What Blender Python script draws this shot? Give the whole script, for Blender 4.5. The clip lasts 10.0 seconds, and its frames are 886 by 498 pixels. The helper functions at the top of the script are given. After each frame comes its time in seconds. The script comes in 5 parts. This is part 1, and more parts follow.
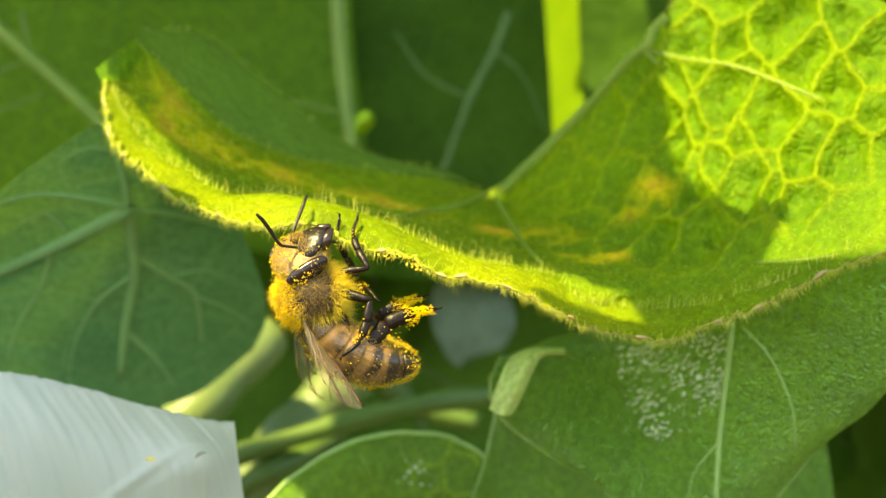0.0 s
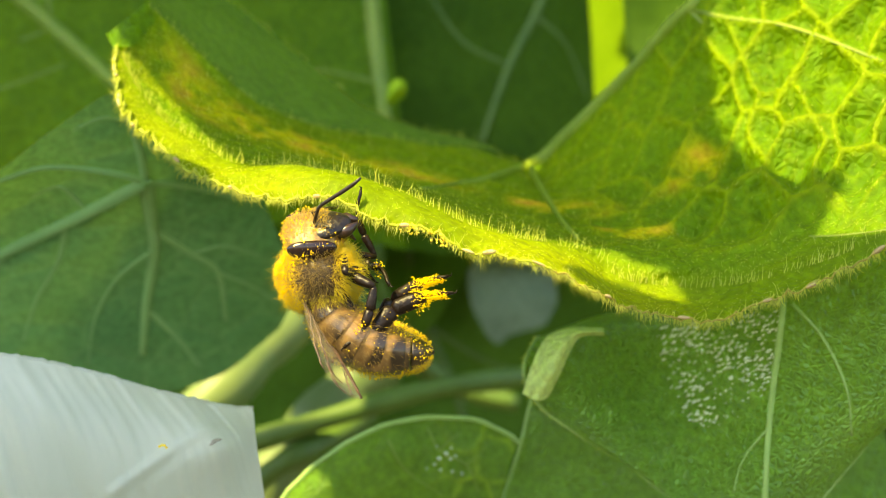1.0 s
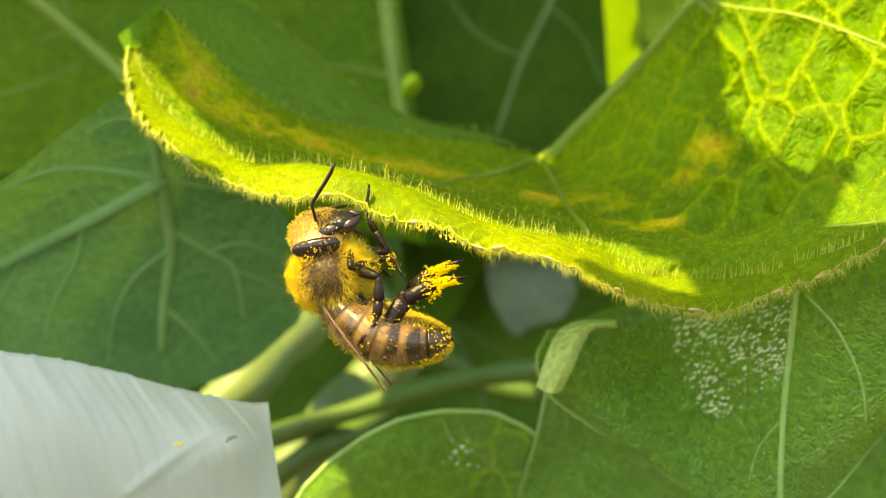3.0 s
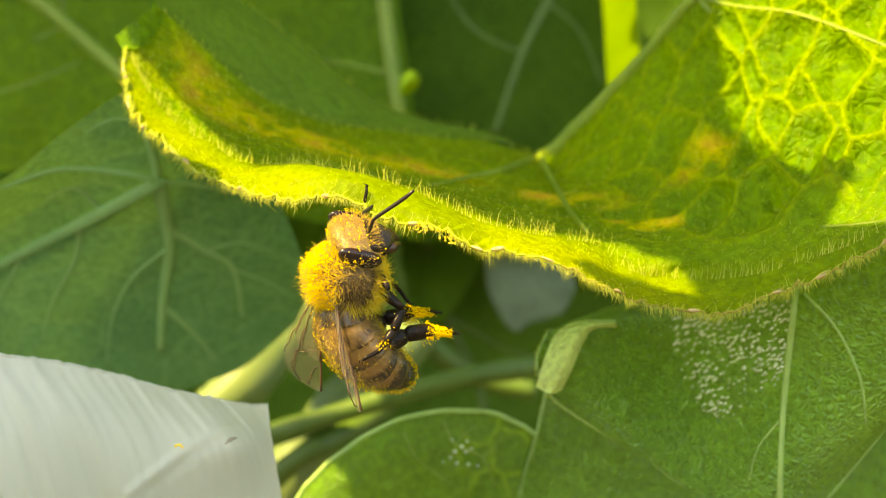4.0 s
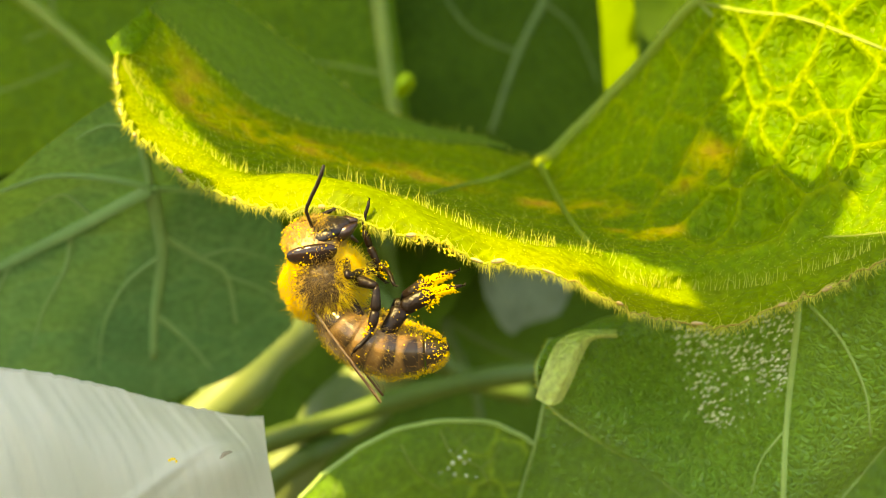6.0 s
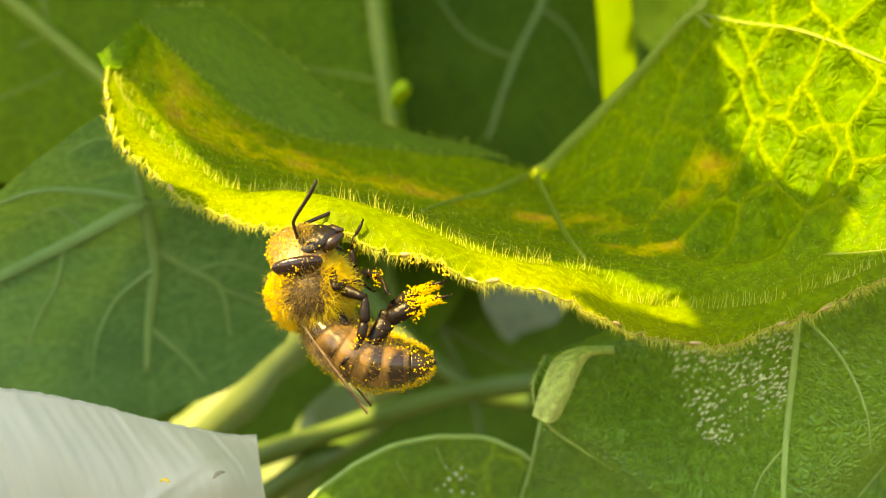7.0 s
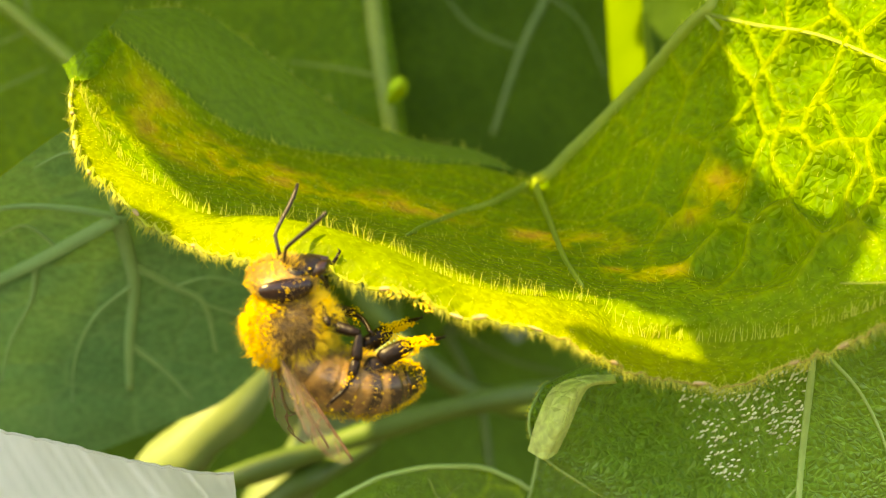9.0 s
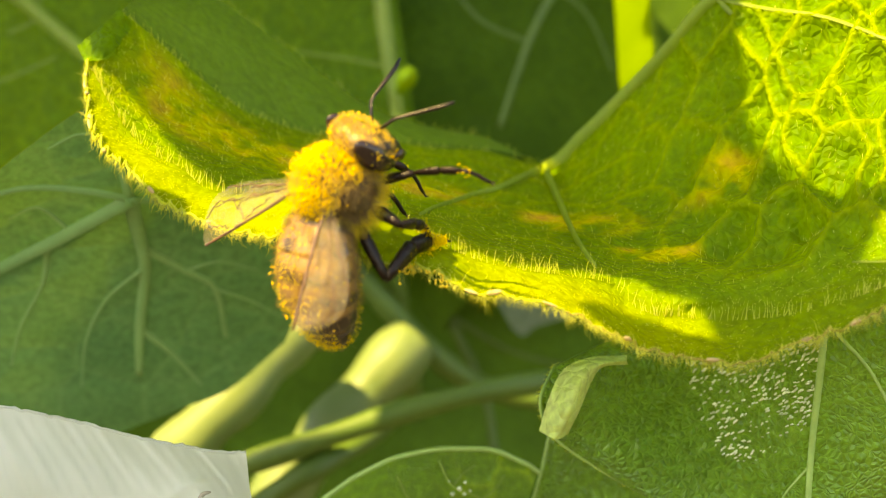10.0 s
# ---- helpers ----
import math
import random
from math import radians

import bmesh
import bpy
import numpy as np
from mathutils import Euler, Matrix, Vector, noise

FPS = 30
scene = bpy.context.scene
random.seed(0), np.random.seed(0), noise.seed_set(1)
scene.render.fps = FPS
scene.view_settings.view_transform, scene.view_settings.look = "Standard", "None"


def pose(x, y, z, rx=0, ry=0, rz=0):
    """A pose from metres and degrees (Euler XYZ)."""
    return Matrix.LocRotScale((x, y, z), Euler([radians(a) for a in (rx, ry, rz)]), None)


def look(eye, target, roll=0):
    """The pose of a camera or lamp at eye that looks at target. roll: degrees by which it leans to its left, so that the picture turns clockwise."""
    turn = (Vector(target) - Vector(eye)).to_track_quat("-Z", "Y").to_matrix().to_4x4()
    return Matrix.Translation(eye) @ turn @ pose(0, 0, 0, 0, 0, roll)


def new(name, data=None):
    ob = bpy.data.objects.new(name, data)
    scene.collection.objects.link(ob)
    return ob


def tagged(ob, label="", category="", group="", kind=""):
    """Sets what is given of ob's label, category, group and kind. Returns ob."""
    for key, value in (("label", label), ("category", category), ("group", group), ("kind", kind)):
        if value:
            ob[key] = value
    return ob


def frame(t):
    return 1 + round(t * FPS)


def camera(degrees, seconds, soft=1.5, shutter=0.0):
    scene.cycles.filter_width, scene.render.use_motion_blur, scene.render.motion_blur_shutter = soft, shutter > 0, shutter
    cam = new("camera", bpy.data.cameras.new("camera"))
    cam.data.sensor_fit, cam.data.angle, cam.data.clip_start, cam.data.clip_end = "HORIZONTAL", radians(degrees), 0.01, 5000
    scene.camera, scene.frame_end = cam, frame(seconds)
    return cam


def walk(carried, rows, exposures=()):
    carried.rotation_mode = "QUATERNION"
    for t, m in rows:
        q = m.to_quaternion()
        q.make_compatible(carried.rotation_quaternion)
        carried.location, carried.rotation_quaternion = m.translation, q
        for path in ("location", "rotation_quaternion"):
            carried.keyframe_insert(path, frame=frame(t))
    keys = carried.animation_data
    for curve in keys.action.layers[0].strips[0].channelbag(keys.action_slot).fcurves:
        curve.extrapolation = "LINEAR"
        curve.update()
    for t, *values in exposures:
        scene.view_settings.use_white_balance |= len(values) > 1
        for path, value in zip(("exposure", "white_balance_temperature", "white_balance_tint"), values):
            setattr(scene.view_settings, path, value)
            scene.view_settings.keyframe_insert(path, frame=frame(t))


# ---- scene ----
from mathutils.bvhtree import BVHTree
from mathutils.kdtree import KDTree

MM = 0.001

# ---- camera and its walk: seconds, x, y, z in millimetres, turns in degrees ----
cam = camera(36.0, 10.0, soft=0.6)
cam.data.dof.use_dof = True
cam.data.dof.focus_distance = 0.092
cam.data.dof.aperture_fstop = 37.0
PATH = [
    (0, -2.97, -8.99, -3.43, 92.21, -0.99, -2.89),
    (0.5, -1.94, -2.90, -3.44, 91.63, -1.10, -1.38),
    (1, -0.99, -2.32, -3.06, 91.05, -0.89, -0.74),
    (1.5, -0.38, -1.63, -2.16, 91.04, -0.60, -0.67),
    (2, -0.55, -2.02, -2.10, 90.78, -0.50, -0.12),
    (2.5, -0.70, -2.82, -2.22, 90.46, -0.39, 0.37),
    (2.7, -0.41, -2.82, -2.82, 90.62, -0.21, 0.35),
    (3.8, 1.01, -2.42, -1.76, 90.34, 0.17, 0.49),
    (4, 0.14, -2.61, -1.89, 90.22, 0.14, 0.34),
    (4.5, 0.66, -2.46, -1.89, 90.01, 0.09, 0.23),
    (5, 0.12, -2.53, -1.24, 90.09, 0.13, -0.08),
    (5.5, -0.22, -1.63, -1.29, 89.64, 0.15, 0.24),
    (5.7, -0.33, -1.32, -0.91, 89.95, 0.18, 0.01),
    (6.8, -0.47, 0.30, 0.01, 89.51, 0.23, -0.08),
    (7, -0.01, 0.40, 1.13, 89.64, 0.34, -0.03),
    (7.5, -1.59, 1.39, 1.75, 89.71, 0.21, -0.48),
    (8, -0.05, 5.20, 5.92, 89.59, 0.43, 0.02),
    (8.5, 3.31, 7.64, 5.63, 88.85, 0.85, 1.25),
    (9, 2.54, 7.52, 5.23, 88.20, 0.61, 0.96),
    (9.5, 2.56, 7.29, 4.47, 87.70, 0.84, 1.40),
    (10, 1.58, 7.04, 3.32, 88.51, 0.39, 0.93),
]
walk(cam, [(t, pose(x * MM, y * MM, z * MM, rx, ry, rz)) for t, x, y, z, rx, ry, rz in PATH],
     exposures=[(0, 1.92, 7500, 3), (2.7, 1.92, 7800, 4), (4.0, 1.95, 9050, 7), (7.0, 1.95, 9600, 8), (10, 2.02, 9900, 10)])

# ---- world, sun, exposure ----
SUN = Vector((-0.38, -0.42, 0.82)).normalized()
world = bpy.data.worlds.new("world")
scene.world = world
world.use_nodes = True
wn = world.node_tree.nodes
sky = wn.new("ShaderNodeTexSky")
sky.sky_type = "NISHITA"
sky.sun_disc = False
sky.sun_elevation = math.asin(SUN.z)
sky.sun_rotation = math.atan2(SUN.x, SUN.y)
wn["Background"].inputs["Strength"].default_value = 0.145
world.node_tree.links.new(sky.outputs[0], wn["Background"].inputs["Color"])
sun = new("sun", bpy.data.lights.new("sun", "SUN"))
sun.data.energy = 4.75
sun.data.angle = radians(0.55)
sun.data.color = (1.0, 0.82, 0.38)
sun.matrix_world = look(SUN * 2, (0, 0, 0))


# ---- materials ----
def nodes_of(name):
    m = bpy.data.materials.new(name)
    m.use_nodes = True
    nt = m.node_tree
    nt.nodes.clear()
    out = nt.nodes.new("ShaderNodeOutputMaterial")

    def add(kind, **props):
        n = nt.nodes.new(kind)
        for key, value in props.items():
            n.inputs[key].default_value = value
        return n

    def link(a, ao, b, bi):
        nt.links.new(a.outputs[ao], b.inputs[bi])

    return m, nt, out, add, link


def ramp(add, stops):
    n = add("ShaderNodeValToRGB")
    els = n.color_ramp.elements
    while len(els) < len(stops):
        els.new(0.5)
    for e, (p, c) in zip(els, stops):
        e.position = p
        e.color = (c, c, c, 1) if isinstance(c, (int, float)) else (*c, 1)
    return n


def mix_color(nt, add, link, fac, a, b, mode="MIX"):
    n = add("ShaderNodeMix")
    n.data_type = "RGBA"
    n.blend_type = mode
    for sock, val in ((n.inputs[0], fac), (n.inputs[6], a), (n.inputs[7], b)):
        if isinstance(val, tuple) and hasattr(val[0], "outputs"):
            nt.links.new(val[0].outputs[val[1]], sock)
        elif isinstance(val, (int, float)):
            sock.default_value = val
        else:
            sock.default_value = (*val, 1)
    return (n, 2)


def leaf_material(name, base, base2, pale, through_color, amount=0.4, rough=0.5, cell=2.6, relief=0.5, gloss=0.4, net=0.5, built=False):
    """Green leaf blade: mottled colour, a net of pale veins at two scales, fine relief, light that shines through."""
    m, nt, out, add, link = nodes_of(name)
    tc = add("ShaderNodeTexCoord")
    warp = add("ShaderNodeTexNoise", Scale=180.0, Detail=3.0)
    link(tc, "Object", warp, "Vector")
    shift = add("ShaderNodeVectorMath")
    shift.operation = "MULTIPLY_ADD"
    shift.inputs[1].default_value = (0.0022, 0.0022, 0.0022)
    link(warp, "Color", shift, 0)
    link(tc, "Object", shift, 2)
    big = add("ShaderNodeTexVoronoi", Scale=1000.0 / cell)
    big.feature = "DISTANCE_TO_EDGE"
    small = add("ShaderNodeTexVoronoi", Scale=3300.0 / cell)
    small.feature = "DISTANCE_TO_EDGE"
    link(shift, 0, big, "Vector")
    link(shift, 0, small, "Vector")
    lines = ramp(add, [(0.0, 1.0), (0.035, 0.6), (0.10, 0.0)])
    fine = ramp(add, [(0.0, 0.5), (0.10, 0.0)])
    link(big, "Distance", lines, 0)
    link(small, "Distance", fine, 0)
    grain = add("ShaderNodeTexNoise", Scale=1600.0, Detail=4.0)
    mott = add("ShaderNodeTexNoise", Scale=90.0, Detail=5.0)
    link(tc, "Object", grain, "Vector")
    link(tc, "Object", mott, "Vector")
    mr = ramp(add, [(0.35, 0.0), (0.68, 1.0)])
    link(mott, "Fac", mr, 0)
    gr = ramp(add, [(0.3, 0.80), (0.7, 1.19)])
    link(grain, "Fac", gr, 0)
    stain = add("ShaderNodeAttribute")
    stain.attribute_name = "stain"
    patchy = add("ShaderNodeTexNoise", Scale=420.0, Detail=4.0)
    link(tc, "Object", patchy, "Vector")
    pr = ramp(add, [(0.34, 0.0), (0.54, 1.0)])
    link(patchy, "Fac", pr, 0)
    sm = add("ShaderNodeMath")
    sm.operation = "MULTIPLY"
    link(stain, "Fac", sm, 0)
    link(pr, 0, sm, 1)
    tone = mix_color(nt, add, link, (mr, 0), base, base2)
    core = ramp(add, [(0.50, 0.0), (0.60, 0.55), (0.68, 1.0)])
    link(patchy, "Fac", core, 0)
    brown = mix_color(nt, add, link, (core, 0), (0.62, 0.52, 0.008), (0.64, 0.29, 0.03))
    tone = mix_color(nt, add, link, (sm, 0), tone, brown)
    veins = add("ShaderNodeMath")
    veins.operation = "MAXIMUM"
    link(lines, 0, veins, 0)
    link(fine, 0, veins, 1)
    vs = add("ShaderNodeMath")
    vs.operation = "MULTIPLY"
    vs.inputs[1].default_value = net
    if built:
        ribs = add("ShaderNodeAttribute")
        ribs.attribute_name = "ribs"
        link(ribs, "Fac", vs, 0)
    else:
        link(veins, 0, vs, 0)
    tone = mix_color(nt, add, link, (vs, 0), tone, pale)
    # the rim's sunlit yellow is mixed into its colour; the mask also smooths relief
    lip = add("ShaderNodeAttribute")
    lip.attribute_name = "calm_glow"
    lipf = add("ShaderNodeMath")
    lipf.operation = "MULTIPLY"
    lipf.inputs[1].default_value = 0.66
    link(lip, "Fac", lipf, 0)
    lip_glow = mix_color(nt, add, link, (mr, 0), (0.195, 0.255, 0.005), (0.325, 0.340, 0.007))
    tone = mix_color(nt, add, link, (lipf, 0), tone, lip_glow)
    tone = mix_color(nt, add, link, 1.0, tone, (gr, 0), "MULTIPLY")
    thr = mix_color(nt, add, link, (vs, 0), through_color, tuple(min(1, c * 1.5) for c in through_color))
    thr = mix_color(nt, add, link, 1.0, thr, (gr, 0), "MULTIPLY")
    hsum = add("ShaderNodeMath")
    hsum.operation = "MULTIPLY_ADD"
    hsum.inputs[1].default_value = 0.35
    link(grain, "Fac", hsum, 0)
    dome = ramp(add, [(0.0, 0.0), (0.35, 1.0)])
    link(small if built else big, "Distance", dome, 0)
    link(dome, 0, hsum, 2)
    quiet = add("ShaderNodeAttribute")
    quiet.attribute_name = "calm_glow"
    damp = add("ShaderNodeMapRange")
    damp.inputs["To Min"].default_value = relief
    damp.inputs["To Max"].default_value = 0.13 if built else relief * 0.32
    link(quiet, "Fac", damp, 0)
    bump = add("ShaderNodeBump", Distance=0.0006)
    link(damp, 0, bump, "Strength")
    link(hsum, 0, bump, "Height")
    bsdf = add("ShaderNodeBsdfPrincipled", Roughness=rough)
    bsdf.inputs["Specular IOR Level"].default_value = gloss
    tr = add("ShaderNodeBsdfTranslucent")
    mixs = add("ShaderNodeMixShader", Fac=amount)
    nt.links.new(tone[0].outputs[tone[1]], bsdf.inputs["Base Color"])
    nt.links.new(thr[0].outputs[thr[1]], tr.inputs["Color"])
    link(bump, 0, bsdf, "Normal")
    link(bump, 0, tr, "Normal")
    link(bsdf, 0, mixs, 1)
    link(tr, 0, mixs, 2)
    link(mixs, 0, out, 0)
    return m


def plain_material(name, c1, c2, rough=0.5, scale=900.0, relief=0.3, glow_through=None, amount=0.0, spec=0.5, coat=0.0, stretch=None):
    """A surface of two mixed tones at two scales, with relief, and light shining through where it is thin."""
    m, nt, out, add, link = nodes_of(name)
    tc = add("ShaderNodeTexCoord")
    mp = add("ShaderNodeMapping")
    if stretch:
        mp.inputs["Scale"].default_value = stretch
    link(tc, "Object", mp, "Vector")
    n1 = add("ShaderNodeTexNoise", Scale=scale, Detail=4.0)
    n2 = add("ShaderNodeTexNoise", Scale=scale * 0.15, Detail=3.0)
    link(mp, 0, n1, "Vector")
    link(mp, 0, n2, "Vector")
    s = add("ShaderNodeMath")
    s.operation = "MULTIPLY_ADD"
    s.inputs[1].default_value = 0.5
    link(n1, "Fac", s, 0)
    h = add("ShaderNodeMath")
    h.operation = "MULTIPLY"
    h.inputs[1].default_value = 0.5
    link(n2, "Fac", h, 0)
    link(h, 0, s, 2)
    r = ramp(add, [(0.35, c1), (0.65, c2)])
    link(s, 0, r, 0)
    bsdf = add("ShaderNodeBsdfPrincipled", Roughness=rough)
    bsdf.inputs["Specular IOR Level"].default_value = spec
    bsdf.inputs["Coat Weight"].default_value = coat
    link(r, 0, bsdf, "Base Color")
    bump = add("ShaderNodeBump", Strength=relief, Distance=0.0002)
    link(n1, "Fac", bump, "Height")
    link(bump, 0, bsdf, "Normal")
    last = bsdf
    if glow_through:
        tr = add("ShaderNodeBsdfTranslucent", Color=(*glow_through, 1))
        last = add("ShaderNodeMixShader", Fac=amount)
        link(bsdf, 0, last, 1)
        link(tr, 0, last, 2)
    link(last, 0, out, 0)
    return m


M_MAIN = leaf_material("hairy_leaf", (0.064, 0.154, 0.005), (0.118, 0.232, 0.006), (0.44, 0.45, 0.006), (0.34, 0.46, 0.006), 0.42, 0.6, 2.5, 0.34, 0.10, net=0.30, built=True)
M_COOL = leaf_material("cool_leaf", (0.057, 0.178, 0.068), (0.088, 0.232, 0.084), (0.16, 0.32, 0.13), (0.10, 0.22, 0.03), 0.15, 0.6, 5.5, 0.35, 0.3, net=0.28)
M_LOW = leaf_material("lower_leaf", (0.078, 0.205, 0.022), (0.160, 0.345, 0.038), (0.24, 0.43, 0.09), (0.30, 0.45, 0.02), 0.3, 0.38, 0.5, 0.6, 0.5, net=0.16)
M_ROUND = leaf_material("round_leaf", (0.070, 0.170, 0.014), (0.115, 0.250, 0.020), (0.24, 0.36, 0.02), (0.34, 0.48, 0.01), 0.35, 0.45, 0.8, 0.4, 0.35, net=0.5, built=True)
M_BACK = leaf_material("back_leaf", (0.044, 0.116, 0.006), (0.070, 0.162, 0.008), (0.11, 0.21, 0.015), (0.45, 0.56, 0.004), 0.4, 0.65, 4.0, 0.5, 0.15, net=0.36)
# darker copy of the back leaf's green, with shade put into the colour
M_LEAFSHADE = leaf_material("leaf_shaded", (0.025, 0.068, 0.004), (0.044, 0.104, 0.006), (0.07, 0.14, 0.012), (0.14, 0.2, 0.004), 0.25, 0.7, 5.0, 0.3, 0.12, net=0.2)
M_LOBE = leaf_material("leaf_far_side", (0.064, 0.140, 0.007), (0.092, 0.180, 0.009), (0.10, 0.18, 0.02), (0.2, 0.3, 0.01), 0.25, 0.65, 3.0, 0.4, 0.2, net=0.2)
# low green that stands in for the shade deep among the leaves
M_DEEPSHADE = leaf_material("deep_shade_leaf", (0.048, 0.110, 0.010), (0.075, 0.160, 0.016), (0.07, 0.14, 0.02), (0.10, 0.16, 0.01), 0.15, 0.7, 5.0, 0.3, 0.1, net=0.2)
# pale underside, whitened further to paint sun on the curl
M_SUNNYUNDER = leaf_material("sunny_underside", (0.50, 0.66, 0.20), (0.60, 0.74, 0.28), (0.65, 0.78, 0.3), (0.4, 0.5, 0.05), 0.3, 0.6, 1.3, 0.4, 0.3, net=0.2)
M_RIM = plain_material("leaf_margin", (0.28, 0.36, 0.012), (0.42, 0.46, 0.03), 0.5, 700, 0.4, (0.65, 0.72, 0.01), 0.4)
M_RIMRED = plain_material("margin_red", (0.24, 0.17, 0.03), (0.34, 0.36, 0.03), 0.5, 500, 0.4, (0.6, 0.5, 0.05), 0.25)
M_RIMTIP = plain_material("margin_tip", (0.36, 0.24, 0.10), (0.52, 0.42, 0.18), 0.5, 1500, 0.4, (0.6, 0.5, 0.2), 0.2)
M_VEIN = plain_material("vein_green", (0.14, 0.235, 0.022), (0.20, 0.30, 0.034), 0.5, 900, 0.3, (0.4, 0.5, 0.05), 0.25)
M_SUNNY = plain_material("sunny_leaf", (0.085, 0.165, 0.004), (0.14, 0.225, 0.006), 0.6, 250, 0.3, (0.4, 0.5, 0.01), 0.3, spec=0.1)
M_VEINMAIN = plain_material("vein_yellow", (0.15, 0.245, 0.012), (0.23, 0.32, 0.02), 0.55, 900, 0.3, (0.5, 0.55, 0.02), 0.25)
M_VEINBLADE = plain_material("vein_blade", (0.14, 0.22, 0.014), (0.22, 0.29, 0.018), 0.6, 900, 0.3, (0.4, 0.45, 0.02), 0.25)
# rib colour lowered to go with the painted shade of its leaf
M_VEINSHADE = plain_material("vein_shaded", (0.05, 0.11, 0.012), (0.075, 0.14, 0.02), 0.6, 900, 0.3)
M_VEINPALE = plain_material("vein_pale", (0.21, 0.36, 0.10), (0.28, 0.44, 0.13), 0.5, 900, 0.3)
M_GREY = leaf_material("grey_leaf", (0.10, 0.155, 0.10), (0.15, 0.21, 0.14), (0.4, 0.46, 0.36), (0.2, 0.3, 0.15), 0.1, 0.6, 4.0, 0.2, 0.2, net=0.1)
M_VEINCOOL = plain_material("vein_cool", (0.12, 0.275, 0.10), (0.155, 0.32, 0.12), 0.55, 900, 0.3)
M_HAIR = plain_material("leaf_hair", (0.46, 0.50, 0.07), (0.62, 0.64, 0.14), 0.4, 900, 0.0, (0.80, 0.82, 0.08), 0.5)
M_PETAL = plain_material("petal_white", (0.405, 0.45, 0.405), (0.475, 0.51, 0.465), 0.55, 420, 0.25, (0.8, 0.85, 0.75), 0.3, stretch=(1, 1, 0.2))
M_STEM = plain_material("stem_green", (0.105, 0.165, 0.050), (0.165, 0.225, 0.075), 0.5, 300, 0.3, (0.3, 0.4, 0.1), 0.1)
# darker copy of the stem green; its shade is in the colour
M_STALKSHADE = plain_material("stalk_shaded", (0.050, 0.100, 0.010), (0.075, 0.140, 0.016), 0.55, 300, 0.3)
# whitish base colour paints the sparkle of bumps that no sun reaches
M_WETGLINT = plain_material("wet_glint_bump", (0.36, 0.46, 0.26), (0.70, 0.76, 0.56), 0.14, 900, 0.0, spec=0.9, coat=1.0)
M_DUST = plain_material("pollen_dust", (0.80, 0.55, 0.02), (0.9, 0.7, 0.05), 0.6, 3000, 0.3)
M_BRUISE = plain_material("petal_bruise", (0.20, 0.19, 0.15), (0.34, 0.32, 0.26), 0.7, 3000, 0.3)
M_SOIL = plain_material("soil", (0.035, 0.03, 0.02), (0.08, 0.065, 0.045), 0.9, 60, 0.8)


# ---- shaping ----
def part(name, bm, material, parent=None, label="", smooth=True):
    me = bpy.data.meshes.new(name)
    if smooth:
        for f in bm.faces:
            f.smooth = True
    bm.to_mesh(me)
    bm.free()
    me.materials.append(material)
    ob = new(name, me)
    if parent:
        ob.parent = parent
    if label:
        tagged(ob, label)
    return ob


def thing(name, label, category, group="", kind="", at=(0, 0, 0)):
    ob = new(name)
    ob.empty_display_size = 0.002
    ob.location = at
    return tagged(ob, label, category, group, kind)


def spline(pts, n):
    """n points evenly by parameter along a Catmull-Rom curve through pts."""
    p = np.array(pts, float)
    p = np.vstack([2 * p[0] - p[1], p, 2 * p[-1] - p[-2]])
    seg = np.r_[0, np.cumsum(np.linalg.norm(np.diff(p[1:-1], axis=0), axis=1))]
    out = []
    for s in np.linspace(0, seg[-1], n):
        i = min(np.searchsorted(seg, s, side="right") - 1, len(seg) - 2)
        t = (s - seg[i]) / max(seg[i + 1] - seg[i], 1e-9)
        a, b, c, d = p[i : i + 4]
        out.append(0.5 * (2 * b + (c - a) * t + (2 * a - 5 * b + 4 * c - d) * t * t + (3 * b - a - 3 * c + d) * t ** 3))
    return np.array(out)


def loft(curves, nu, nv, rough=0.0, size=6.0, rnd=0):
    """A grid (nv, nu, 3) in metres through curves of points in millimetres, gently uneven."""
    rows = np.array([spline(c, nu) for c in curves])
    grid = np.array([spline(rows[:, k], nv) for k in range(nu)]).transpose(1, 0, 2)
    if rough:
        for i in range(nv):
            for k in range(nu):
                q = Vector(grid[i, k] / size + rnd * 7.3)
                grid[i, k] += rough * np.array(noise.noise_vector(q)) * (0.6, 1.0, 1.0)
    return grid * MM


def grid_mesh(grid, stain=None, calm_glow=None, ribs=None):
    nv, nu, _ = grid.shape
    bm = bmesh.new()
    lay = bm.verts.layers.float.new("stain")
    flat = bm.verts.layers.float.new("calm_glow")
    rib = bm.verts.layers.float.new("ribs")
    vs = [[bm.verts.new(grid[i, k]) for k in range(nu)] for i in range(nv)]
    for i in range(nv - 1):
        for k in range(nu - 1):
            bm.faces.new((vs[i][k], vs[i][k + 1], vs[i + 1][k + 1], vs[i + 1][k]))
    if stain is not None:
        for i in range(nv):
            for k in range(nu):
                vs[i][k][lay] = float(stain(grid[i, k]))
                vs[i][k][flat] = float(calm_glow(i, k)) if calm_glow else 0.0
    if ribs is not None:
        for i in range(nv):
            for k in range(nu):
                vs[i][k][rib] = float(ribs[i, k])
    return bm


